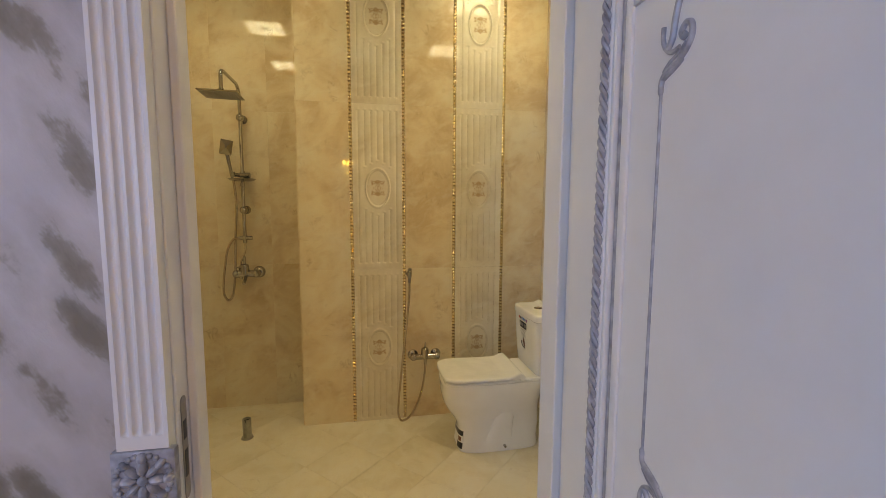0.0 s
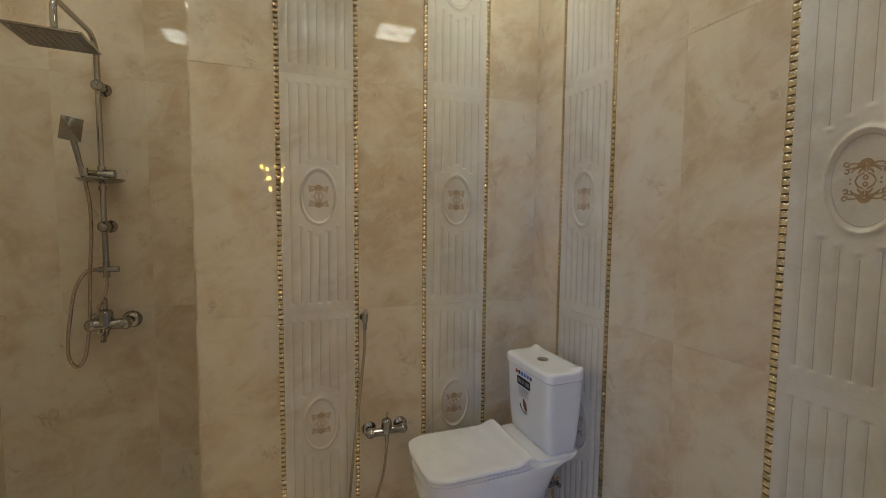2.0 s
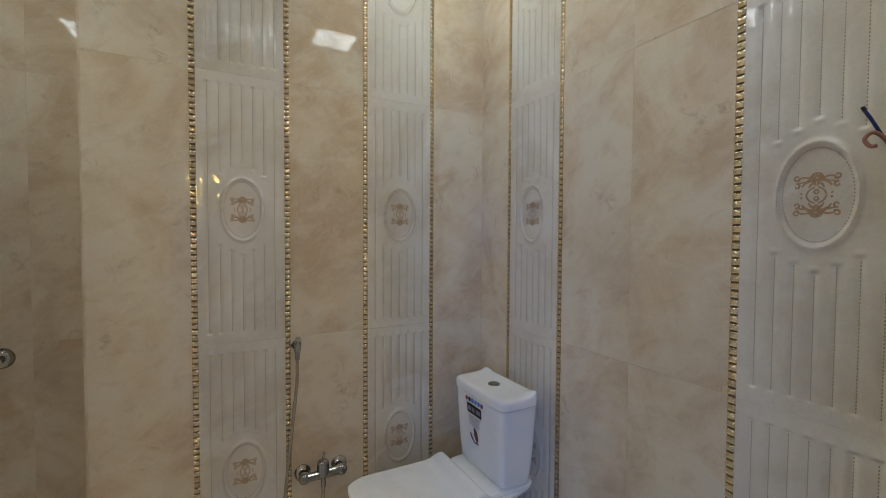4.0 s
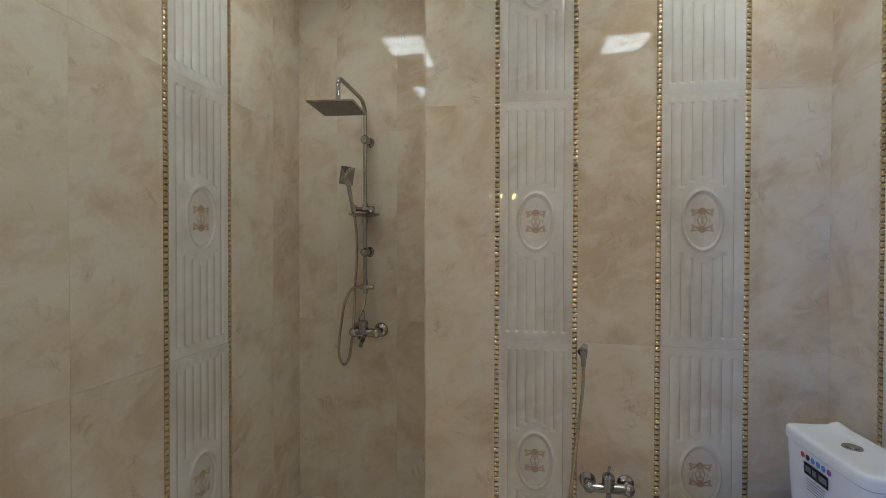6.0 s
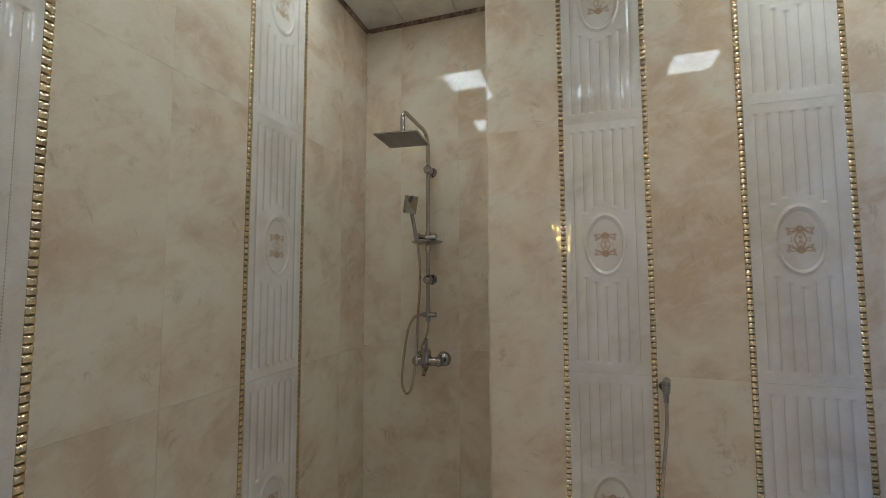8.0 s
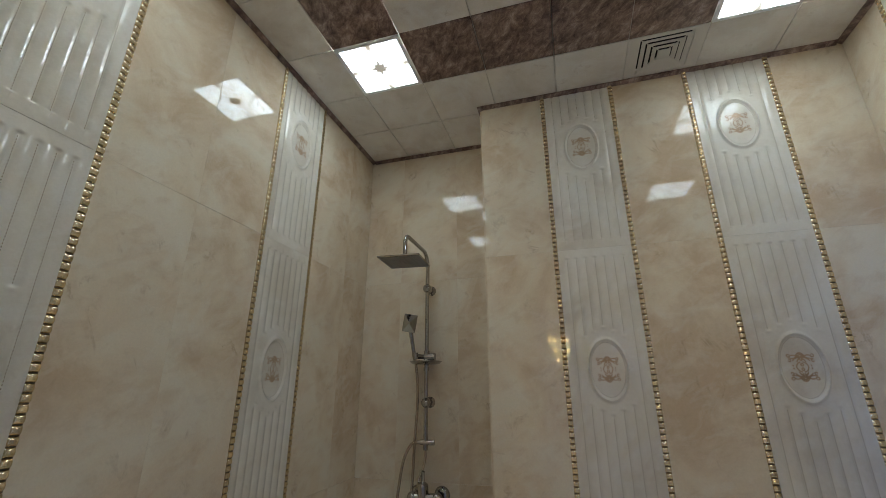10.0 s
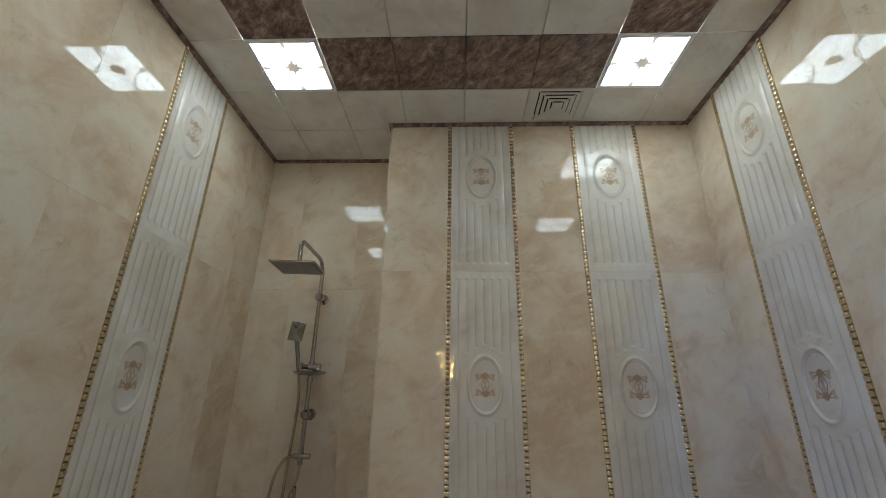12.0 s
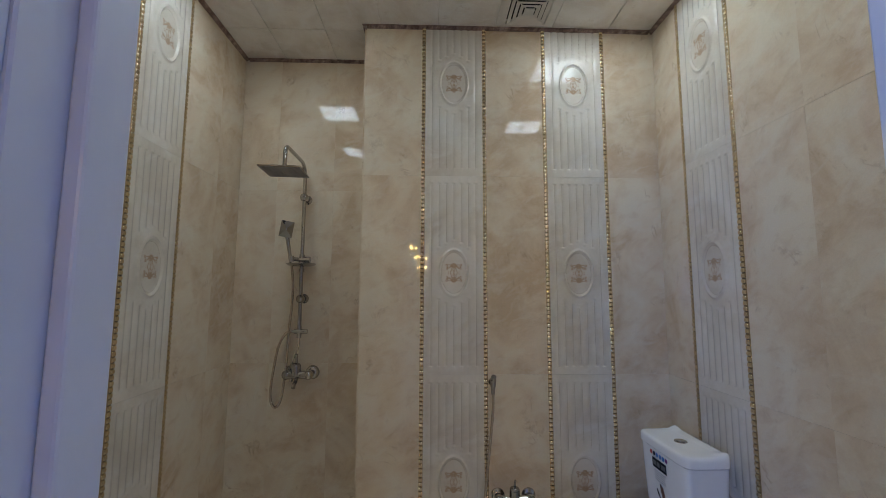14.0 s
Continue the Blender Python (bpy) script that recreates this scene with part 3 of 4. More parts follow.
        for lo, hi in (((0.7515, 0.940, z - 0.063), (0.7538, 0.9575, z - 0.040)), ((0.7515, 0.940, z + 0.040), (0.7538, 0.9575, z + 0.063)), ((0.7515, 0.9575, z - 0.063), (0.7538, 0.9690, z + 0.063))):
            box(bm, lo, hi, 0.0006)
        part("hinge", bm, M_BRASS, t, "antique brass cut-out hinge plate")


door_leaf()


# ---- toilet ----
def toilet():
    cy = 2.402
    t = thing("toilet", "white ceramic close-coupled toilet with closed lid and stickers", "toilet", (1.1, cy, 0))
    ox = 1.1

    def sec(z, xa, xb, hy, p):
        return oval((xa + xb) / 2 - ox, 0, (xb - xa) / 2, hy, z, p, 64)
    prof = [(0.0, 0.832, 1.300, 0.108, 4.0), (0.012, 0.828, 1.304, 0.111, 4.0), (0.06, 0.834, 1.300, 0.108, 3.6), (0.13, 0.836, 1.312, 0.106, 3.2),
            (0.165, 0.824, 1.310, 0.108, 3.2), (0.20, 0.800, 1.310, 0.117, 3.0), (0.24, 0.772, 1.310, 0.134, 2.9), (0.28, 0.753, 1.312, 0.154, 3.0),
            (0.32, 0.745, 1.318, 0.166, 3.2), (0.355, 0.741, 1.332, 0.171, 3.4), (0.380, 0.741, 1.356, 0.173, 3.4), (0.395, 0.736, 1.385, 0.174, 3.4), (0.407, 0.735, 1.412, 0.174, 3.4), (0.417, 0.739, 1.413, 0.172, 3.4)]
    bm = loft(bmesh.new(), [sec(*p) for p in prof])
    part("bowl", bm, M_CERAMIC, t, "", True)
    # trapway swell on each side of the foot, with its fixing cap
    for s in (-1, 1):
        bm = bmesh.new()
        rings = []
        for k in range(9):
            u = k / 8
            z = 0.004 + 0.25 * u
            rings.append([(px + 1.04 - ox + 0.05 * u, py, pz) for px, py, pz in oval(0, s * (0.093 + 0.018 * u), 0.055 + 0.05 * (1 - u) ** 2, 0.016 + 0.008 * u, z, 2.4, 20)])
        part("trap_swell", loft(bm, rings), M_CERAMIC, t, "", True)
        bm = bmesh.new()
        cyl(bm, (1.085 - ox, s * 0.112, 0.035), (1.085 - ox, s * 0.129, 0.035), 0.008, 0.0065, 14)
        part("fixing_cap", bm, M_CHROME, t, "small chrome cap")
    # platform under the tank
    bm = bmesh.new()
    rings = [oval((1.170 + 1.418) / 2 - ox, 0.012, 0.124 - d, 0.158 - d, z, 5.5, 48) for z, d in ((0.380, 0.03), (0.395, 0.01), (0.412, 0.002), (0.424, 0.0), (0.430, 0.004))]
    part("tank_deck", loft(bm, rings), M_CERAMIC, t, "", True)
    # seat ring and lid
    xa, xb = 0.732, 1.172

    def half(x, grow=0.0):
        u = x - xa
        r = 0.105
        w = 0.177 + grow
        if u < r:
            w -= r * 0.72 * (1 - math.sqrt(max(0, 1 - ((r - u) / r) ** 2)))
            w -= 0.03 * max(0, 1 - u / 0.012) ** 2
        return w - 0.006 * smoothstep(0.35, 0.45, u)

    def slab(ztop, zbot, x0, x1, grow, curl):
        bm = bmesh.new()
        nx, ny = 30, 22
        xs = [x0 + (x1 - x0) * (0.5 - 0.5 * math.cos(math.pi * i / nx)) for i in range(nx + 1)]
        tops, bots = [], []
        for i, x in enumerate(xs):
            w = half(x, grow)
            e = min(x - x0, x1 - x) / 0.014
            row, low = [], []
            for j in range(ny + 1):
                s = -math.cos(math.pi * j / ny)
                d = min(1, e, (1 - abs(s)) * w / 0.014)
                drop = 0.010 * (1 - math.sqrt(max(0, 1 - (1 - max(0, d)) ** 2)))
                z = ztop - drop + curl(x, s)
                row.append(bm.verts.new((x - ox, s * w - 0.003, z)))
                low.append(bm.verts.new((x - ox, s * (w - 0.004) - 0.003, zbot)))
            tops.append(row)
            bots.append(low)
        for g in (tops, bots):
            for a, b in zip(g, g[1:]):
                for k in range(ny):
                    bm.faces.new((a[k], a[k + 1], b[k + 1], b[k]))
        rim = lambda g: [r[0] for r in g] + g[-1][1:-1] + [r[-1] for r in reversed(g)] + g[0][-2:0:-1]
        ra, rb = rim(tops), rim(bots)
        for k in range(len(ra)):
            bm.faces.new((ra[k], ra[(k + 1) % len(ra)], rb[(k + 1) % len(rb)], rb[k]))
        return bm
    part("seat", slab(0.4325, 0.4172, xa + 0.011, xb - 0.02, -0.010, lambda x, s: 0), M_SEAT, t, "white plastic seat ring", True)
    curl = lambda x, s: -0.004 * smoothstep(0.78, 1.04, x) + 0.020 * smoothstep(1.085, 1.150, x) - 0.012 * smoothstep(1.156, 1.172, x)
    lid = part("lid", slab(0.457, 0.4385, xa, xb, -0.002, curl), M_SEAT, t, "closed white plastic lid with an upturned hinge edge", True)
    # protective film on the lid
    bm = bmesh.new()
    grid = []
    for i in range(25):
        x = 0.765 + 0.30 * i / 24
        row = []
        for j in range(25):
            s = -0.80 + 1.58 * j / 24
            z = 0.457 + curl(x, s) + 0.0007 + 0.0010 * abs(noise.noise((x * 9 + s * 4, s * 22 - x * 30, 3.0)))
            row.append(bm.verts.new((x - ox, s * 0.178, z)))
        grid.append(row)
    for a, b in zip(grid, grid[1:]):
        for k in range(24):
            bm.faces.new((a[k], a[k + 1], b[k + 1], b[k]))
    part("protective_film", bm, M_FILM, lid, "crinkled clear film", True)
    for s in (-1, 1):
        bm = bmesh.new()
        cyl(bm, (1.160 - ox, s * 0.150, 0.447), (1.160 - ox, s * 0.174, 0.447), 0.0155, n=20)
        part("hinge_cap", bm, M_SEAT, t, "", True)
    # tank
    bm = bmesh.new()
    rings = []
    for z, a, b, hy in ((0.428, 1.262, 1.388, 0.147), (0.440, 1.252, 1.394, 0.154), (0.52, 1.246, 1.401, 0.162), (0.62, 1.240, 1.407, 0.168), (0.735, 1.236, 1.411, 0.174)):
        rings.append(oval((a + b) / 2 - ox, 0.018, (b - a) / 2, hy, z, 9.0, 72))
    tank = part("tank", loft(bm, rings), M_CERAMIC, t, "", True)
    bm = bmesh.new()
    rings = []
    for z, d in ((0.7365, 0.004), (0.740, 0.0), (0.764, 0.0), (0.772, 0.002), (0.7765, 0.007), (0.778, 0.016), (0.778, 0.040)):
        r = oval((1.230 + 1.414) / 2 - ox, 0.018, 0.092 - d, 0.179 - d, z, 8.0, 72)
        rings.append([(x, y, zz + (0.011 * smoothstep(1.355 - ox, 1.400 - ox, x) * smoothstep(0.12, 0.170, abs(y - 0.018)) + 0.005 * smoothstep(1.36 - ox, 1.400 - ox, x) if zz > 0.75 else 0)) for x, y, zz in r])
    tl = part("tank_lid", loft(bm, rings), M_CERAMIC, t, "", True)
    bm = bmesh.new()
    bx, by = 1.322 - ox, 0.018
    cyl(bm, (bx, by, 0.7775), (bx, by, 0.7815), 0.0255, 0.0235, 28)
    cyl(bm, (bx, by, 0.7815), (bx, by, 0.7840), 0.0175, 0.0165, 28)
    part("flush_button", bm, M_CHROME, t, "round chrome flush button", True)
    # stickers on the tank face, which leans a little
    fx = lambda z: 1.2330 + (0.735 - z) * 0.055 - ox

    def sheet(name, ya, yb, za, zb, material, label="", lift=0.0):
        bm = bmesh.new()
        x = lambda z: fx(z) - lift
        f = [bm.verts.new(p) for p in ((x(za), ya, za), (x(za), yb, za), (x(zb), yb, zb), (x(zb), ya, zb))]
        bm.faces.new(f)
        bmesh.ops.solidify(bm, geom=bm.faces[:], thickness=0.0004)
        return part(name, bm, material, tank, label)
    for k, m in enumerate((M_RED, M_BLACK, M_BLUE, M_BLUE, M_BLUE, M_PURPLE)):
        bm = bmesh.new()
        yk, zk = 0.088 - k * 0.0225, 0.716
        cyl(bm, (fx(zk) - 0.0002, yk, zk), (fx(zk) - 0.0008, yk, zk), 0.0088, n=18)
        cyl(bm, (fx(zk) - 0.0008, yk, zk), (fx(zk) - 0.0011, yk, zk), 0.0035, n=8)
        part("sticker_dot", bm, m, tank, "round coloured sticker mark")
    sheet("sticker", -0.018, 0.086, 0.659, 0.698, M_BLACK, "black sticker panel")
    for a, b in ((0.054, 0.078), (0.030, 0.048), (-0.012, 0.020)):
        sheet("sticker_bar", a, b, 0.669, 0.688, M_GREY, "pale bar", 0.0006)
    for k in range(5):
        sheet("sticker_line", -0.006 + 0.004 * (k % 3), 0.078 - 0.003 * (k % 2), 0.646 - 0.0085 * k, 0.649 - 0.0085 * k, M_GREY)
    for dy, dz, ry, rz, m in ((0.028, 0.578, 0.013, 0.021, M_CHESTNUT), (0.040, 0.558, 0.008, 0.014, M_WHITE), (0.020, 0.566, 0.010, 0.016, M_CHESTNUT), (0.036, 0.596, 0.006, 0.010, M_BLACK)):
        bm = bmesh.new()
        loft(bm, [[(fx(dz + z) - e, dy + y, dz + z) for y, z, _ in oval(0, 0, ry, rz, 0, 2.0, 16)] for e in (0.0003, 0.0008 + 0.0002 * (m is M_WHITE))])
        part("sticker_shape", bm, m, tank)
    bm = bmesh.new()
    tube(bm, smooth_path([(fx(0.575) - 0.0008, 0.066, 0.575), (fx(0.556) - 0.0008, 0.058, 0.558), (fx(0.545) - 0.0008, 0.036, 0.545), (fx(0.543) - 0.0008, 0.012, 0.545)], 6), 0.0022, 6)
    part("sticker_shape", bm, M_BLACK, tank)
    # label wrapped round the front of the foot
    for za, zb, m, a0, a1, g in ((0.018, 0.118, M_WHITE, 166, 214, 0.0012), (0.018, 0.050, M_BLACK, 186, 212, 0.0018), (0.088, 0.117, M_BLACK, 168, 212, 0.0018), (0.056, 0.080, M_CHESTNUT, 190, 204, 0.0018)):
        bm = bmesh.new()
        grid = []
        for z in (za, (za + zb) / 2, zb):
            lo = max(i for i in range(len(prof)) if prof[i][0] <= z)
            pa, pb = prof[lo], prof[lo + 1]
            f = (z - pa[0]) / (pb[0] - pa[0])
            q = [u + (v - u) * f for u, v in zip(pa, pb)]
            row = []
            for k in range(13):
                a = radians(a0 + (a1 - a0) * k / 12)
                c, s = math.cos(a), math.sin(a)
                row.append(bm.verts.new(((q[1] + q[2]) / 2 - ox + ((q[2] - q[1]) / 2 + g) * math.copysign(abs(c) ** (2 / q[4]), c), (q[3] + g) * math.copysign(abs(s) ** (2 / q[4]), s), z)))
            grid.append(row)
        for a, b in zip(grid, grid[1:]):
            for k in range(12):
                bm.faces.new((a[k], a[k + 1], b[k + 1], b[k]))
        part("foot_label", bm, m, t, "printed paper label")
    return t


toilet()

# water valve and hose behind the toilet
t = thing("angle_valve", "small chrome valve with a braided hose behind toilet", "valve", (XR - 0.001, 2.50, 0.13))
bm = bmesh.new()
cyl(bm, (0, 0, 0), (-0.008, 0, 0), 0.024, 0.021, 24)
cyl(bm, (-0.008, 0, 0), (-0.05, 0, 0), 0.009, n=14)
cyl(bm, (-0.04, 0, -0.004), (-0.04, 0, 0.03), 0.008, n=14)
part("body", bm, M_CHROME, t, "", True)
bm = bmesh.new()
cyl(bm, (-0.05, 0, 0), (-0.07, 0, 0), 0.014, 0.012, 10)
part("knob", bm, M_CHROME, t, "", True)
bm = tube(bmesh.new(), smooth_path([(-0.04, 0, 0.03), (-0.042, -0.012, 0.07), (-0.05, 0.004, 0.12), (-0.065, 0.05, 0.18), (-0.085, 0.075, 0.236)], 14), 0.0055, 8, 0.0006)
part("hose", bm, M_HOSE, t, "braided steel hose", True)


# ---- shower column ----
def shower():
    bx, by = -0.435, 3.050
    t = thing("shower_column", "chrome shower column with square rain head on tiled wall", "shower", (bx, YN, 0.93))
    oz, oy = 0.93, YN

    def L(x, y, z):
        return (x - bx, y - oy, z - oz)
    bm = bmesh.new()
    cyl(bm, L(bx, by, 1.13), L(bx, by, 1.60), 0.0105, n=20)
    part("lower_pipe", bm, M_CHROME, t, "", True)
    zt, R, r2 = 2.114, 0.075, 0.042
    yh = 2.712
    line = [(bx, by, 1.58), (bx, by, 1.8), (bx, by, zt - R)]
    line += [(bx, by - R + R * math.cos(a), zt - R + R * math.sin(a)) for a in (math.pi / 2 * k / 10 for k in range(1, 11))]
    line += [(bx, yh + r2 - r2 * math.sin(a), zt - r2 + r2 * math.cos(a)) for a in (math.pi / 2 * k / 8 for k in range(0, 9))]
    line += [(bx, yh, 2.02), (bx, yh, 1.995)]
    part("riser_arm", tube(bmesh.new(), [L(*p) for p in line], 0.0105, 16), M_CHROME, t, "", True)
    # rain head
    bm = bmesh.new()
    cyl(bm, L(bx, yh, 1.990), L(bx, yh, 2.012), 0.017, 0.012, 20)
    ball(bm, L(bx, yh, 1.992), 0.014)
    part("swivel", bm, M_CHROME, t, "", True)
    bm = bmesh.new()
    box(bm, (-0.100, -0.105, -0.004), (0.100, 0.105, 0.004), 0.002, 2)
    head = part("rain_head", bm, M_CHROME, t, "square flat chrome rain head")
    head.matrix_local = pose(*L(bx, yh, 1.977), 1.5, 0, 5)
    bm = bmesh.new()
    box(bm, (-0.096, -0.101, -0.0046), (0.096, 0.101, -0.0041))
    part("face", bm, M_HEADFACE, head, "brushed steel underside")
    bm = bmesh.new()
    for i in range(9):
        for j in range(9):
            cyl(bm, (-0.078 + 0.0195 * i, -0.082 + 0.0205 * j, -0.0046), (-0.078 + 0.0195 * i, -0.082 + 0.0205 * j, -0.0075), 0.0032, 0.0022, 6)
    part("nozzles", bm, M_RUBBER, head, "grid of grey rubber nozzles")
    # brackets
    for z in (1.922, 1.343):
        bm = bmesh.new()
        ball(bm, L(bx, by - 0.002, z), 0.0240)
        cyl(bm, L(bx, by, z), L(bx, oy - 0.006, z), 0.0135, 0.0150, 20)
        cyl(bm, L(bx, oy - 0.012, z), L(bx, oy - 0.0005, z), 0.0165, 0.0270, 24)
        part("wall_bracket", bm, M_CHROME, t, "", True)
    # slider with its handset socket
    zs = 1.563
    bm = bmesh.new()
    cyl(bm, L(bx - 0.010, by - 0.002, zs), L(bx + 0.046, by - 0.002, zs), 0.0170, 0.0185, 22)
    cyl(bm, L(bx, by, zs - 0.030), L(bx, by, zs + 0.030), 0.0150, n=20)
    cyl(bm, L(bx - 0.010, by - 0.004, zs), L(bx - 0.040, by - 0.030, zs + 0.002), 0.012, n=16)
    cyl(bm, L(bx - 0.046, by - 0.034, zs - 0.014), L(bx - 0.050, by - 0.037, zs + 0.018), 0.0145, 0.0165, 18)
    part("slider", bm, M_CHROME, t, "", True)
    bm = bmesh.new()
    rings = []
    for r, z in ((0.012, 1.524), (0.045, 1.523), (0.072, 1.529), (0.084, 1.540), (0.082, 1.5415), (0.064, 1.533), (0.044, 1.527), (0.012, 1.528)):
        rings.append([L(bx + r * math.cos(a), by - 0.012 + r * 0.92 * math.sin(a), z) for a in (2 * math.pi * k / 36 for k in range(36))])
    part("soap_dish", loft(bm, rings), M_CHROME, t, "round shallow chrome soap dish", True)
    bm = bmesh.new()
    cyl(bm, L(bx, by, 1.494), L(bx, by, 1.512), 0.0145, n=20)
    cyl(bm, L(bx, by, 1.512), L(bx, by, 1.530), 0.0115, n=20)
    part("collar", bm, M_CHROME, t, "", True)
    # handset
    hd = part("handset", cyl(bmesh.new(), L(bx - 0.049, by - 0.037, 1.545), L(bx - 0.068, by - 0.060, 1.690), 0.0085, 0.0115, 16), M_CHROME, t, "chrome hand shower with a square head", True)
    bm = bmesh.new()
    q = [[(sx * a, sy * b, z) for sx, sy in ((-1, -1), (1, -1), (1, 1), (-1, 1))] for a, b, z in ((0.034, 0.045, 0), (0.034, 0.045, 0.008), (0.004, 0.006, 0.036))]
    loft(bm, q)
    hh = part("handset_head", bm, M_CHROME, hd, "pyramid-backed square head")
    m = look(Vector(L(bx - 0.070, by - 0.066, 1.728)), Vector(L(bx + 0.213, by - 1.009, 1.618)))
    hh.matrix_local = m @ pose(0, 0, -0.01, 0, 180, 9)
    # diverter
    zd = 1.163
    bm = bmesh.new()
    cyl(bm, L(bx - 0.026, by, zd), L(bx + 0.044, by, zd), 0.0125, n=20)
    cyl(bm, L(bx, by, zd - 0.034), L(bx, by, zd + 0.034), 0.0125, n=20)
    cyl(bm, L(bx - 0.040, by, zd), L(bx - 0.026, by, zd), 0.0085, n=14)
    part("diverter", bm, M_CHROME, t, "", True)
    # hoses
    P = [(bx - 0.040, by, zd), (bx - 0.072, by - 0.006, 1.150), (bx - 0.105, by - 0.012, 1.085), (bx - 0.124, by - 0.014, 0.98), (bx - 0.138, by - 0.014, 0.86),
         (bx - 0.135, by - 0.012, 0.79), (bx - 0.112, by - 0.010, 0.757), (bx - 0.086, by - 0.008, 0.79), (bx - 0.072, by - 0.004, 0.88), (bx - 0.070, by + 0.020, 1.00),
         (bx - 0.066, by + 0.026, 1.15), (bx - 0.052, by + 0.016, 1.30), (bx - 0.042, by - 0.010, 1.43), (bx - 0.046, by - 0.033, 1.53)]
    part("hose", tube(bmesh.new(), smooth_path([L(*p) for p in P], 26), 0.0072, 10, 0.0007), M_HOSE, t, "ribbed steel shower hose", True)
    P = [(bx, by, zd - 0.034), (bx, by - 0.004, 1.09), (bx - 0.010, by - 0.010, 1.045), (bx - 0.028, by - 0.012, 1.005), (bx - 0.032, by - 0.006, 0.965), (bx - 0.02, by, 0.94)]
    part("hose", tube(bmesh.new(), smooth_path([L(*p) for p in P], 20), 0.0062, 10, 0.0006), M_HOSE, t, "short ribbed steel hose", True)
    # mixer
    zm, ym = 0.930, by - 0.012
    bm = bmesh.new()
    cyl(bm, L(bx - 0.052, ym, zm), L(bx + 0.062, ym, zm), 0.0225, 0.0225, 24)
    for x in (bx - 0.056, bx + 0.064):
        ball(bm, L(x, ym, zm), 0.0265, (1.0, 1, 1))
        cyl(bm, L(x, ym, zm), L(x, oy - 0.012, zm), 0.0155, 0.0170, 20)
    cyl(bm, L(bx - 0.005, ym, zm), L(bx - 0.005, ym - 0.004, zm + 0.050), 0.0270, 0.0255, 24)
    mixer = part("mixer", bm, M_CHROME, t, "chrome single-lever mixer", True)
    for x in (bx - 0.056, bx + 0.064):
        bm = bmesh.new()
        rings = [[L(x + r * math.cos(a), y, zm + r * math.sin(a)) for a in (2 * math.pi * k / 28 for k in range(28))] for r, y in ((0.039, oy - 0.0006), (0.038, oy - 0.005), (0.029, oy - 0.014), (0.016, oy - 0.019))]
        part("wall_flange", loft(bm, rings), M_CHROME, mixer, "", True)
    bm = bmesh.new()
    ball(bm, L(bx - 0.005, ym - 0.005, zm + 0.052), 0.0255, (1, 1, 0.6))
    tube(bm, smooth_path([L(bx - 0.005, ym - 0.004, zm + 0.056), L(bx - 0.003, ym - 0.008, zm + 0.082), L(bx - 0.001, ym - 0.016, zm + 0.112)], 6), 0.0085, 10)
    part("lever", bm, M_CHROME, mixer, "", True)
    bm = tube(bmesh.new(), smooth_path([L(bx, ym, zm - 0.010), L(bx, ym - 0.020, zm - 0.034), L(bx, ym - 0.045, zm - 0.044), L(bx + 0.002, ym - 0.060, zm - 0.058)], 6), 0.0105, 14)
    part("spout", bm, M_CHROME, mixer, "", True)
    bm = bmesh.new()
    cyl(bm, L(bx - 0.030, ym, zm - 0.035), L(bx - 0.030, ym, zm - 0.012), 0.010, n=14)
    part("outlet", bm, M_CHROME, mixer, "", True)
    return t


shower()


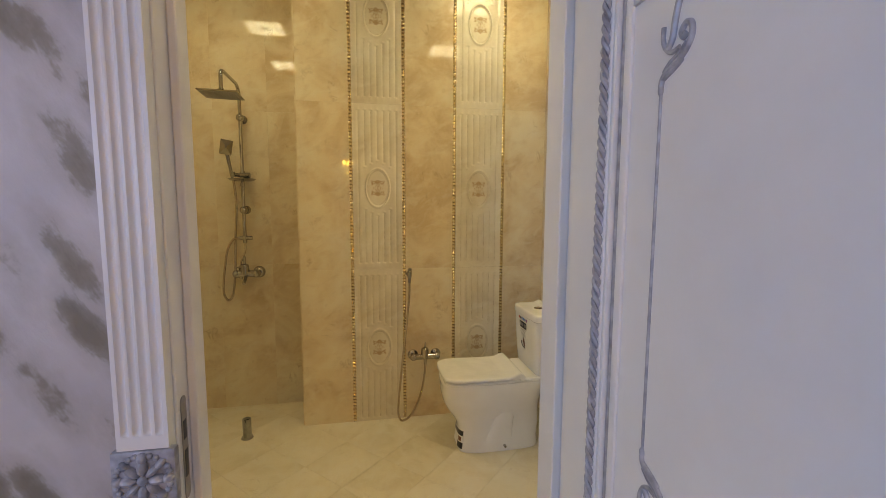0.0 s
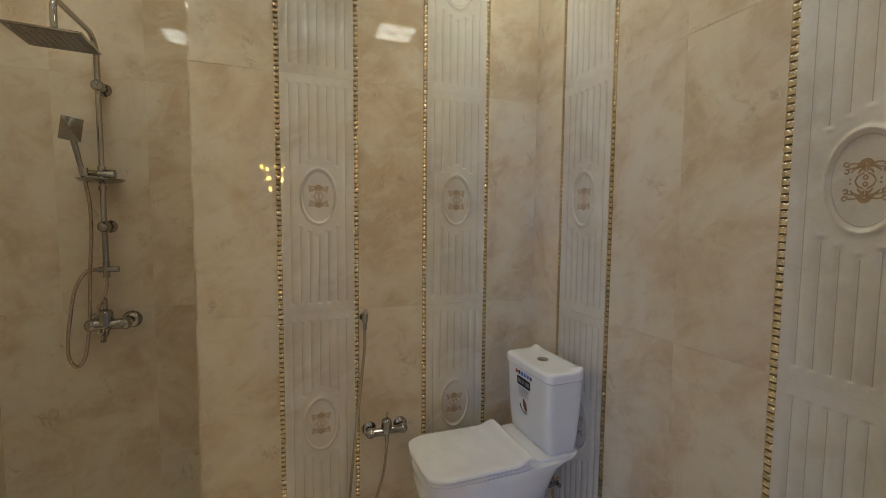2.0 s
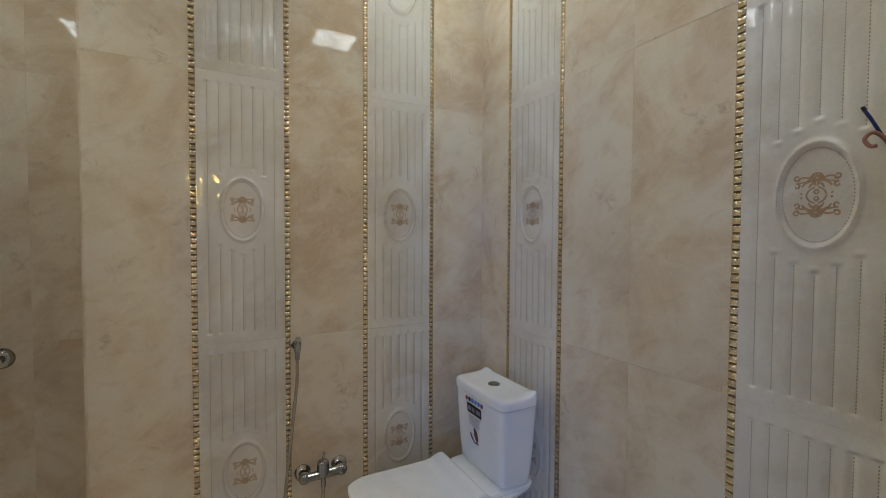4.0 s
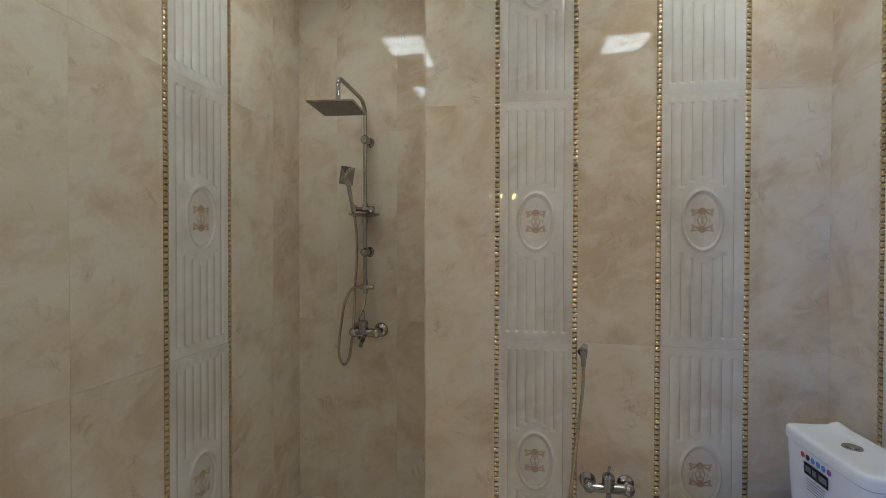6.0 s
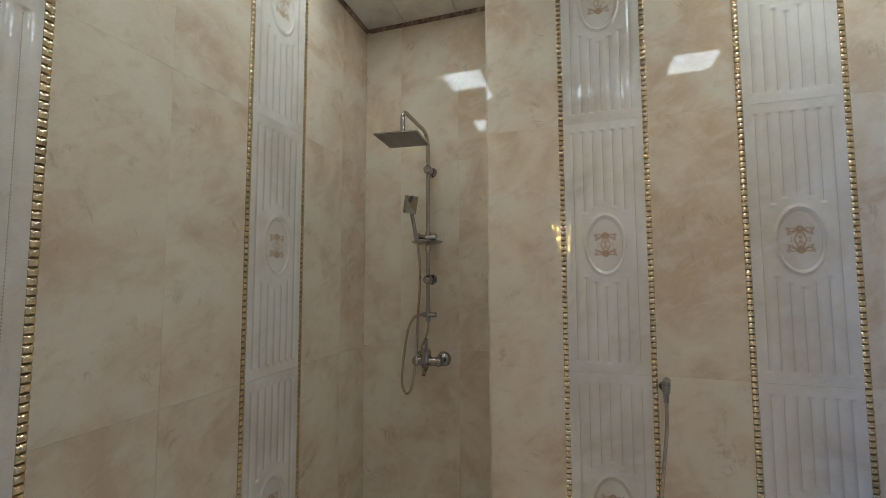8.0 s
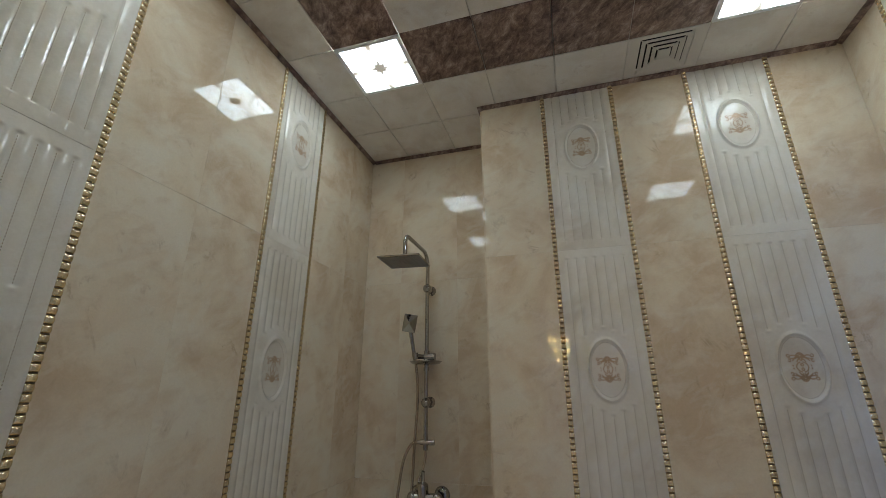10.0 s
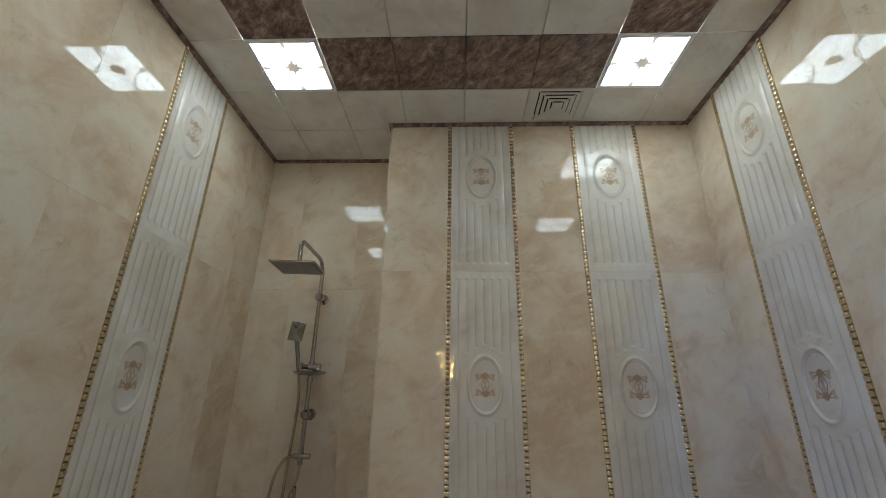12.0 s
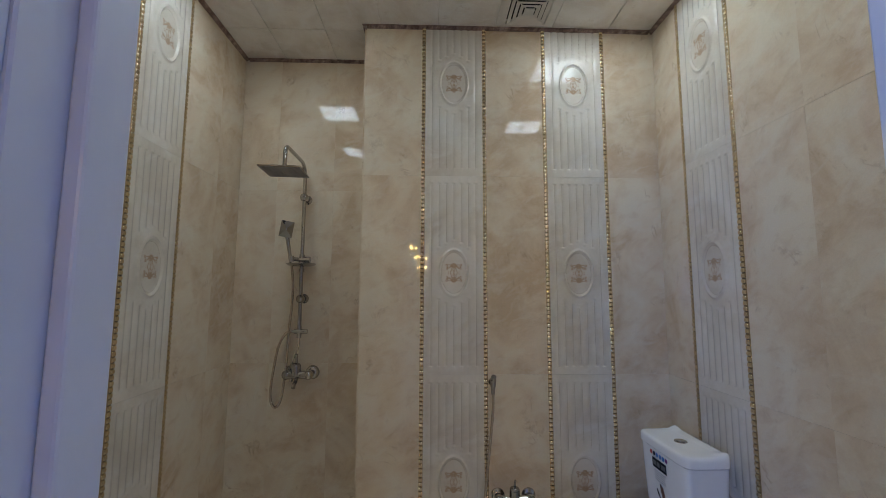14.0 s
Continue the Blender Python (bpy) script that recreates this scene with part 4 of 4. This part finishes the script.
# ---- hygienic spray beside the toilet ----
def bidet():
    t = thing("bidet_mixer", "chrome wall mixer with a hanging hygienic spray hose", "bidet mixer", (0.696, YB, 0.415))
    o = Vector((0.696, YB, 0.415))
    L = lambda x, y, z: tuple(Vector((x, y, z)) - o)
    y, z = 2.722, 0.418
    bm = bmesh.new()
    cyl(bm, L(0.628, y - 0.004, z), L(0.764, y, z), 0.0165, 0.0195, n=22)
    for x in (0.622, 0.770):
        ball(bm, L(x, y, z), 0.0240)
        cyl(bm, L(x, y, z), L(x, YB - 0.010, z), 0.0155, 0.0175, 18)
    cyl(bm, L(0.694, y, z), L(0.694, y - 0.004, z + 0.046), 0.0245, 0.0235, 22)
    cyl(bm, L(0.696, y, z - 0.052), L(0.696, y, z - 0.010), 0.0095, n=14)
    part("body", bm, M_CHROME, t, "", True)
    for x in (0.622, 0.770):
        bm = bmesh.new()
        rings = [[L(x + r * math.cos(a), yy, z + r * math.sin(a)) for a in (2 * math.pi * k / 28 for k in range(28))] for r, yy in ((0.034, YB - 0.0006), (0.033, YB - 0.005), (0.024, YB - 0.012), (0.014, YB - 0.016))]
        part("wall_flange", loft(bm, rings), M_CHROME, t, "", True)
    bm = bmesh.new()
    ball(bm, L(0.694, y - 0.004, z + 0.048), 0.0235, (1, 1, 0.6))
    tube(bm, smooth_path([L(0.694, y - 0.004, z + 0.048), L(0.694, y - 0.010, z + 0.072), L(0.695, y - 0.018, z + 0.094)], 6), 0.0050, 10)
    part("lever", bm, M_CHROME, t, "", True)
    bm = bmesh.new()
    cyl(bm, L(0.600, YB - 0.0006, 0.945), L(0.600, YB - 0.010, 0.945), 0.019, 0.017, 22)
    cyl(bm, L(0.600, YB - 0.010, 0.945), L(0.600, 2.735, 0.945), 0.011, n=16)
    cyl(bm, L(0.600, 2.734, 0.930), L(0.600, 2.730, 0.962), 0.0135, 0.0150, 18)
    part("holder", bm, M_CHROME, t, "chrome spray holder on the wall", True)
    bm = bmesh.new()
    cyl(bm, L(0.5995, 2.735, 0.895), L(0.600, 2.730, 0.965), 0.0092, 0.0105, 16)
    cyl(bm, L(0.600, 2.730, 0.963), L(0.601, 2.716, 0.980), 0.0135, 0.0125, 16)
    part("spray", bm, M_CHROME, t, "small chrome spray head", True)
    P = [(0.5995, 2.735, 0.897), (0.597, 2.734, 0.80), (0.579, 2.734, 0.629), (0.560, 2.734, 0.45), (0.546, 2.730, 0.326), (0.524, 2.722, 0.105), (0.528, 2.712, 0.035), (0.548, 2.705, 0.012),
         (0.598, 2.704, 0.040), (0.645, 2.708, 0.120), (0.676, 2.714, 0.215), (0.692, 2.720, 0.310), (0.696, 2.722, 0.366)]
    part("hose", tube(bmesh.new(), smooth_path([L(*p) for p in P], 26), 0.0068, 10, 0.0007), M_HOSE, t, "ribbed steel hose", True)


bidet()

# ---- steel tube standing on the shower floor ----
t = thing("floor_drain_tube", "short dull steel slotted tube upright on shower floor", "drain tube", (-0.372, 2.688, 0))
bm = bmesh.new()
n, gap = 26, 0.16
out, inn = [], []
for k in range(n + 1):
    a = -math.pi / 2 + gap / 2 + (2 * math.pi - gap) * k / n
    out.append((0.0245 * math.cos(a), 0.0245 * math.sin(a)))
    inn.append((0.0215 * math.cos(a), 0.0215 * math.sin(a)))
loop = out + inn[::-1]
loft(bm, [[(x, y, 0.006) for x, y in loop], [(x, y, 0.118) for x, y in loop]])
part("tube", bm, M_TUBE, t)
bm = bmesh.new()
cyl(bm, (0, 0, 0.0005), (0, 0, 0.010), 0.034, 0.030, 28)
part("base", bm, M_TUBE, t)
# dark disc painted as the shade inside the tube
bm = bmesh.new()
cyl(bm, (0, 0, 0.100), (0, 0, 0.104), 0.0213, n=20)
part("hollow_shade", bm, M_VOID, t)

# ---- small unclear blue and pinkish thing at the side wall, built as wire ends ----
t = thing("electric_wires", "small unclear blue and pinkish thing, built as wire ends", "wires", (XR, 1.335, 1.56))
L = lambda x, y, z: (x - XR, y - 1.335, z - 1.56)
part("wire", tube(bmesh.new(), smooth_path([L(XR + 0.004, 1.335, 1.565), L(XR - 0.020, 1.342, 1.585), L(XR - 0.030, 1.354, 1.615), L(XR - 0.034, 1.366, 1.640)], 8), 0.0032, 8), M_PIECE_BLUE, t, "thin dark blue piece")
part("tape", tube(bmesh.new(), [L(XR - 0.0335, 1.3645, 1.637), L(XR - 0.0345, 1.368, 1.645)], 0.0036, 8), M_TIP, t, "black tip")
part("wire", tube(bmesh.new(), smooth_path([L(XR + 0.004, 1.333, 1.560), L(XR - 0.022, 1.340, 1.582), L(XR - 0.034, 1.352, 1.592), L(XR - 0.038, 1.362, 1.580), L(XR - 0.034, 1.355, 1.566), L(XR - 0.030, 1.346, 1.566)], 8), 0.0040, 8), M_PIECE_PINK, t, "curled pinkish brown piece")

# ---- hall behind the door: unseen shell, its walls and windows assumed ----
tagged(part("floor_hall", box(bmesh.new(), (HX0 - 0.1, HY0 - 0.1, -0.06), (HX1 + 0.1, YH - 0.0185, -0.002)), M_HALLFLOOR), "grey stone floor of the hall", "floor", kind="structure")
tagged(part("ceiling_hall", box(bmesh.new(), (HX0 - 0.1, HY0 - 0.1, HZ), (HX1 + 0.1, YH + 0.05, HZ + 0.1)), M_HALLCEIL), "plain white hall ceiling", "ceiling", kind="structure")
wall("wall_hall_east", [((HX1, HY0, -0.05), (HX1 + 0.1, YH, HZ))], M_PLASTER, "hall wall in silver plaster")
wz0, wz1 = 0.95, 2.35
WINDOWS = ((-3.20, -2.00), (-1.20, 0.00))
wall("wall_hall_west", [((HX0 - 0.1, a, -0.05), (HX0, b, HZ)) for a, b in ((HY0, -3.20), (-2.00, -1.20), (0.00, YH))]
     + [((HX0 - 0.1, a, -0.05), (HX0, b, wz0)) for a, b in WINDOWS] + [((HX0 - 0.1, a, wz1), (HX0, b, HZ)) for a, b in WINDOWS],
     M_PLASTER, "unseen hall wall in silver plaster with two assumed windows")
wall("wall_hall_south", [((HX0 - 0.1, HY0 - 0.1, -0.05), (HX1 + 0.1, HY0, HZ))], M_PLASTER, "hall wall in silver plaster")
# unseen windows, added where the daylight lamps stand
for k, (wy0, wy1) in enumerate(WINDOWS):
    w = thing("window_%d" % (k + 1), "assumed unseen hall window with white frame, placed for daylight", "window", kind="structure")
    bm = bmesh.new()
    for lo, hi in (((HX0 - 0.08, wy0, wz0), (HX0 - 0.02, wy0 + 0.05, wz1)), ((HX0 - 0.08, wy1 - 0.05, wz0), (HX0 - 0.02, wy1, wz1)), ((HX0 - 0.08, wy0 + 0.05, wz0), (HX0 - 0.02, wy1 - 0.05, wz0 + 0.05)), ((HX0 - 0.08, wy0 + 0.05, wz1 - 0.05), (HX0 - 0.02, wy1 - 0.05, wz1))):
        box(bm, lo, hi, 0.003)
    part("window_frame", bm, M_PAINT, w)


def chandelier():
    """Warm hall chandelier, seen only mirrored in the tiles."""
    c = Vector((0.15, -2.2, 2.12))
    t = thing("chandelier", "gilt hall chandelier with warm lit candle bulbs", "chandelier", c)
    bm = bmesh.new()
    cyl(bm, (0, 0, -0.42), (0, 0, HZ - c.z - 0.02), 0.010, n=12)
    ball(bm, (0, 0, -0.10), 0.05)
    cyl(bm, (0, 0, HZ - c.z - 0.03), (0, 0, HZ - c.z), 0.05, n=20)
    part("stem", bm, M_GOLD, t, "", True)
    # three tiers: five, four and two candles
    for k in range(11):
        count, reach, drop, first = (5, 1.0, 0.0, 0) if k < 5 else (4, 0.70, -0.90, 5) if k < 9 else (2, 0.36, -1.70, 9)
        a = 2 * math.pi * (k - first) / count + 0.3 + first
        e = Vector((math.cos(a) * reach, math.sin(a) * reach, drop))
        bm = tube(bmesh.new(), smooth_path([(0, 0, -0.09), e * 0.08 + Vector((0, 0, -0.15)), e * 0.16 + Vector((0, 0, -0.12)), e * 0.19 + Vector((0, 0, -0.03))], 6), 0.007, 8)
        arm = part("arm", bm, M_GOLD, t, "", True)
        bm = bmesh.new()
        ball(bm, e * 0.19 + Vector((0, 0, 0.015)), 0.021, (1, 1, 1.7), 12, 8)
        part("bulb", bm, M_BULB, arm, "warm lit candle bulb", True)


chandelier()


# ---- tiles of walls and floor ----
def tile_mesh(w, h, cache={}):
    key = (round(w, 4), round(h, 4))
    if key not in cache:
        bm = bmesh.new()
        box(bm, (-w / 2 + 0.0001, 0, -h / 2 + GAP), (w / 2 - 0.0001, THICK, h / 2 - GAP), 0.00025)
        cache[key] = mesh_of("tile", bm, M_TILE)
    return cache[key]


def piece(name, me, parent, m):
    ob = new(name, me)
    ob.parent = parent
    ob.matrix_local = m
    return ob


TILT = random.Random(11)  # no tile lies quite flat


def on_wall(parent, origin, turn, name, me, u, z):
    """Sets a piece on a wall: u metres along it from origin, facing the room."""
    tilt = (0, 0) if name == "gold_strip" else (TILT.uniform(-0.06, 0.06), TILT.uniform(-0.14, 0.14))
    return piece(name, me, parent, pose(origin[0], origin[1], 0, 0, 0, turn) @ pose(u, 0, z, tilt[0], 0, tilt[1]))


HALF = (0.318 - GW) / 2
LINES = [0.0377 * k for k in range(-3, 4)]
STOPS = {0: 0.166, 1: 0.149, 2: 0.129}


def relief(u, v):
    """Height of the relief strip at u across and v up from the middle of the tile."""
    h = 0.0034
    for k, c in zip(range(-3, 4), LINES):
        d = abs(u - c)
        if d < 0.0185:
            va = abs(v)
            top = 0.462
            low = 0.0 if abs(k) == 3 else STOPS[abs(k)]
            e = min(1, max(0, (top - va) / 0.006)) * (1 if abs(k) == 3 else min(1, max(0, (va - low) / 0.006)))
            e = math.sin(e * math.pi / 2)
            h -= e * (0.0017 * (0.5 + 0.5 * math.cos(math.pi * d / 0.0185)) + 0.0026 * math.exp(-(d / 0.0054) ** 2))
            # a small raised lip beyond each end of a flute
            for end in ((top + 0.004,) if abs(k) == 3 else (top + 0.004, low - 0.004)):
                h += 0.0021 * math.exp(-((va - end) / 0.0052) ** 2 - (d / 0.0085) ** 2)
    r = math.hypot(u / 0.072, v / 0.116)
    if r < 1.6:
        d = (r - 1.0) * 0.090
        h += 0.0070 * math.exp(-(d / 0.0054) ** 2) - 0.0016 * smoothstep(1.0, 0.85, r)
    return h


def decor_mesh(vmax):
    us = [-HALF + 2 * HALF * i / 116 for i in range(117)]
    vs = []
    v = -0.5 + GAP
    while v < vmax - GAP - 0.002:
        vs.append(v)
        a = abs(v)
        v += 0.0026 if 0.448 < a < 0.47 else 0.0036 if a < 0.182 else 0.018
    vs.append(vmax - GAP)
    bm = bmesh.new()
    grid = [[bm.verts.new((u, -relief(u, v), v)) for u in us] for v in vs]
    for a, b in zip(grid, grid[1:]):
        for k in range(len(us) - 1):
            bm.faces.new((a[k], a[k + 1], b[k + 1], b[k]))
    rim = [r[0] for r in grid] + grid[-1][1:-1] + [r[-1] for r in reversed(grid)] + grid[0][-2:0:-1]
    low = [bm.verts.new((p.co.x, THICK, p.co.z)) for p in rim]
    for k in range(len(rim)):
        bm.faces.new((rim[k], rim[(k + 1) % len(rim)], low[(k + 1) % len(rim)], low[k]))

    def dash(u, v, du, dv):
        q = [(u + a * du, v + b * dv) for a, b in ((-1, -1), (1, -1), (1, 1), (-1, 1))]
        f = bm.faces.new([bm.verts.new((x, -relief(x, z) - 0.00045, z)) for x, z in q])
        f.material_index = 1
    for k, c in zip(range(-3, 4), LINES):
        v = -0.455
        while v < min(0.455, vmax - 0.006):
            if abs(k) == 3 or abs(v) > STOPS[abs(k)] + 0.008:
                dash(c, v, 0.0010, 0.0020)
            v += 0.0076
    for k in range(84):
        a = 2 * math.pi * k / 84
        dash(0.0625 * math.cos(a), 0.1030 * math.sin(a), 0.0011, 0.0014)
    return mesh_of("decor_tile", bm, [M_DECOR, M_DASH], True)


def emblem_mesh():
    """A mirrored damask motif of palmettes and scrolls, printed in the oval."""
    bm = bmesh.new()
    lift = [0.0]

    def stroke(pts, w0, w1):
        line = smooth_path([(a, 0, b) for a, b in pts], 7)
        lift[0] += 0.00003
        for sx in (1, -1):
            for sz in (1, -1):
                prev = None
                for i, c in enumerate(line):
                    d = (line[min(i + 1, len(line) - 1)] - line[max(i - 1, 0)]).normalized()
                    s = Vector((-d.z, 0, d.x)) * (w0 + (w1 - w0) * i / (len(line) - 1)) * 0.64
                    cur = [bm.verts.new((sx * (c.x + q * s.x), -0.0004 - lift[0] - 0.00001 * sx - 0.000005 * sz, sz * (c.z + q * s.z))) for q in (-1, 1)]
                    if prev:
                        bm.faces.new((prev[0], prev[1], cur[1], cur[0]))
                    prev = cur
    def curl(x, z, r, turn, w):
        pts = []
        for i in range(10):
            a = turn + 0.62 * i
            q = r * (1 - 0.075 * i)
            pts.append((x + q * math.cos(a), z + q * math.sin(a)))
        stroke(pts, w, w * 0.6)

    # fan over a calyx
    for a in (0.0, 0.55, 1.10):
        d = (math.sin(a), math.cos(a))
        stroke([(0.003 * d[0], 0.036 + 0.003 * d[1]), (0.009 * d[0], 0.036 + 0.009 * d[1]), (0.013 * d[0], 0.036 + 0.014 * d[1])], 0.0016, 0.0054)
    stroke([(0.0015, 0.037), (0.0030, 0.030), (0.0015, 0.020)], 0.0055, 0.0020)
    # wings
    stroke([(0.004, 0.0345), (0.013, 0.0325), (0.021, 0.0270), (0.026, 0.0195)], 0.0078, 0.0020)
    stroke([(0.003, 0.0275), (0.009, 0.0240), (0.0135, 0.0165)], 0.0056, 0.0022)
    # scrolls
    stroke([(0.010, 0.0365), (0.019, 0.0400), (0.028, 0.0395), (0.034, 0.0345)], 0.0034, 0.0024)
    curl(0.0350, 0.0400, 0.0070, 3.9, 0.0036)
    stroke([(0.020, 0.0300), (0.028, 0.0290), (0.036, 0.0265)], 0.0028, 0.0024)
    curl(0.0355, 0.0215, 0.0064, 1.2, 0.0036)
    # tie between the two halves
    stroke([(0.003, 0.0180), (0.013, 0.0110), (0.018, 0.0)], 0.0030, 0.0026)
    stroke([(0.0, 0.0130), (0.0040, 0.0075), (0.0, 0.0020)], 0.0032, 0.0024)
    stroke([(0.0250, 0.0055), (0.0285, 0.0040)], 0.0040, 0.0040)
    me = mesh_of("emblem", bm, M_PRINT)
    return me


def gold_mesh(h):
    """A strip of cushion-shaped beads."""
    bm = bmesh.new()
    w = GW / 2 - 0.0004
    n = max(1, round(h / 0.0210))
    p = (h - 2 * GAP) / n
    xs = [-1, -0.9, -0.6, 0.0, 0.6, 0.9, 1]
    zs = [-1, -0.88, -0.80, -0.57, -0.2, 0.2, 0.57, 0.80, 0.88, 1]
    prev = None
    for i in range(n):
        c = -h / 2 + GAP + p * (i + 0.5)
        for j, s in enumerate(zs):
            if i and j == 0:
                continue
            row = []
            for x in xs:
                dome = math.sqrt(1 - (s / 0.88) ** 2) if abs(s) < 0.88 else 0
                side = (1 - abs(x) ** 4) ** 0.5 if abs(x) < 1 else 0
                row.append(bm.verts.new((x * w, -0.0004 - 0.0075 * dome * side * (1 - 0.10 * math.cos(x * math.pi)), c + s * p / 2)))
            if prev:
                for k in range(len(xs) - 1):
                    f = bm.faces.new((prev[k], prev[k + 1], row[k + 1], row[k]))
                    # the gaps between beads take the darker colour
                    f.material_index = 1 if abs(s) > 0.87 and j in (0, 1, len(zs) - 1) else 0
            prev = row
    box(bm, (-w, 0.0, -h / 2 + GAP), (w, THICK, h / 2 - GAP))
    return mesh_of("gold_strip", bm, [M_GOLD, M_GOLDBED], True)


DECOR = {}
for k, (za, zb) in enumerate(ROWS_Z):
    h = zb - za
    DECOR[k] = (decor_mesh(0.5 if k < 2 else zb - za - 0.5), (za + zb) / 2 if k < 2 else za + 0.5, gold_mesh(h))
EMBLEM = emblem_mesh()


def plain(parent, origin, turn, u0, u1):
    """Columns of plain tiles between u0 and u1."""
    for za, zb in ROWS_Z:
        on_wall(parent, origin, turn, "tile", tile_mesh(u1 - u0, zb - za), (u0 + u1) / 2, (za + zb) / 2)


def strip(parent, origin, turn, uc):
    """A relief strip between two gold strips, centred at uc."""
    for k, (za, zb) in enumerate(ROWS_Z):
        me, zm, gm = DECOR[k]
        t = on_wall(parent, origin, turn, "decor_tile", me, uc, zm)
        e = new("emblem", EMBLEM)
        e.parent = t
        e.location = (0, -0.0024, 0)
        for s in (-1, 1):
            on_wall(parent, origin, turn, "gold_strip", gm, uc + s * 0.159, (za + zb) / 2)


# back wall
G = GW / 2
o, tn = (0, YB), 0
plain(wall_north, o, tn, XP, 0.252 - G)
strip(wall_north, o, tn, 0.411)
plain(wall_north, o, tn, 0.570 + G, 0.888 - G)
strip(wall_north, o, tn, 1.047)
plain(wall_north, o, tn, 1.206 + G, XR + 0.008)
# niche: return and back
plain(wall_north, (XP, 0), 90, YB + THICK, YN)
o = (0, YN)
plain(wall_north, o, 0, XL - 0.008, XL + 0.22)
plain(wall_north, o, 0, XL + 0.22, XL + 0.552)
plain(wall_north, o, 0, XL + 0.552, XP + 0.008)
# side walls
for parent, o, tn, s in ((wall_east, (XR, 0), -90, -1), (wall_west, (XL, 0), 90, 1)):
    def run(a, b):
        a, b = sorted((s * a, s * b))
        plain(parent, o, tn, a, b)
    run(2.543 + G, 2.77 if s < 0 else 2.864)
    if s > 0:
        run(2.864, YN)
    strip(parent, o, tn, s * 2.384)
    run(1.915, 2.225 - G)
    run(1.606 + G, 1.915)
    strip(parent, o, tn, s * 1.447)
    run(YF, 1.288 - G)
# door wall, room side
o = (0, YF)
for a, b in ((XL, -0.44), (-0.44, -0.012), (0.778, 1.13), (1.13, XR)):
    plain(wall_south, o, 180, -b, -a)
on_wall(wall_south, o, 180, "tile", tile_mesh(0.79, ZC - DTOP), -0.383, (ZC + DTOP) / 2)


def clip(poly, a, b, c):
    """The part of a polygon where a*x + b*y <= c."""
    out = []
    for p, q in zip(poly, poly[1:] + poly[:1]):
        dp, dq = a * p[0] + b * p[1] - c, a * q[0] + b * q[1] - c
        if dp <= 0:
            out.append(p)
        if dp * dq < 0:
            k = dp / (dp - dq)
            out.append((p[0] + k * (q[0] - p[0]), p[1] + k * (q[1] - p[1])))
    return out


for i in range(-12, 14):
    for j in range(-12, 14):
        # corners on the lines x + y = c and x - y = d
        c0, d0 = 2.752 + 0.411 * i, -2.333 + 0.402 * j
        g = 0.0006
        q = []
        for c, d in ((c0 + g, d0 + g), (c0 + 0.411 - g, d0 + g), (c0 + 0.411 - g, d0 + 0.402 - g), (c0 + g, d0 + 0.402 - g)):
            q.append(((c + d) / 2, (c - d) / 2))
        for a, b, c in ((-1, 0, -XL), (1, 0, XR), (0, -1, -YH + 0.02), (0, 1, YN)):
            if q:
                q = clip(q, a, b, c)
        # the wall beside the niche
        if len(q) > 2 and max(p[0] for p in q) > XP and max(p[1] for p in q) > YB:
            if min(p[0] for p in q) >= XP:
                q = clip(q, 0, 1, YB)
        if len(q) < 3:
            continue
        cx, cy = sum(p[0] for p in q) / len(q), sum(p[1] for p in q) / len(q)
        bm = bmesh.new()
        try:
            loft(bm, [[(x - cx, y - cy, z) for x, y in q] for z in (-0.006, -0.0004)] + [[((x - cx) * 0.995, (y - cy) * 0.995, 0.0) for x, y in q]])
        except ValueError:
            bm.free()
            continue
        piece("tile", mesh_of("floor_tile", bm, M_FLOOR), floor, pose(cx, cy, 0))
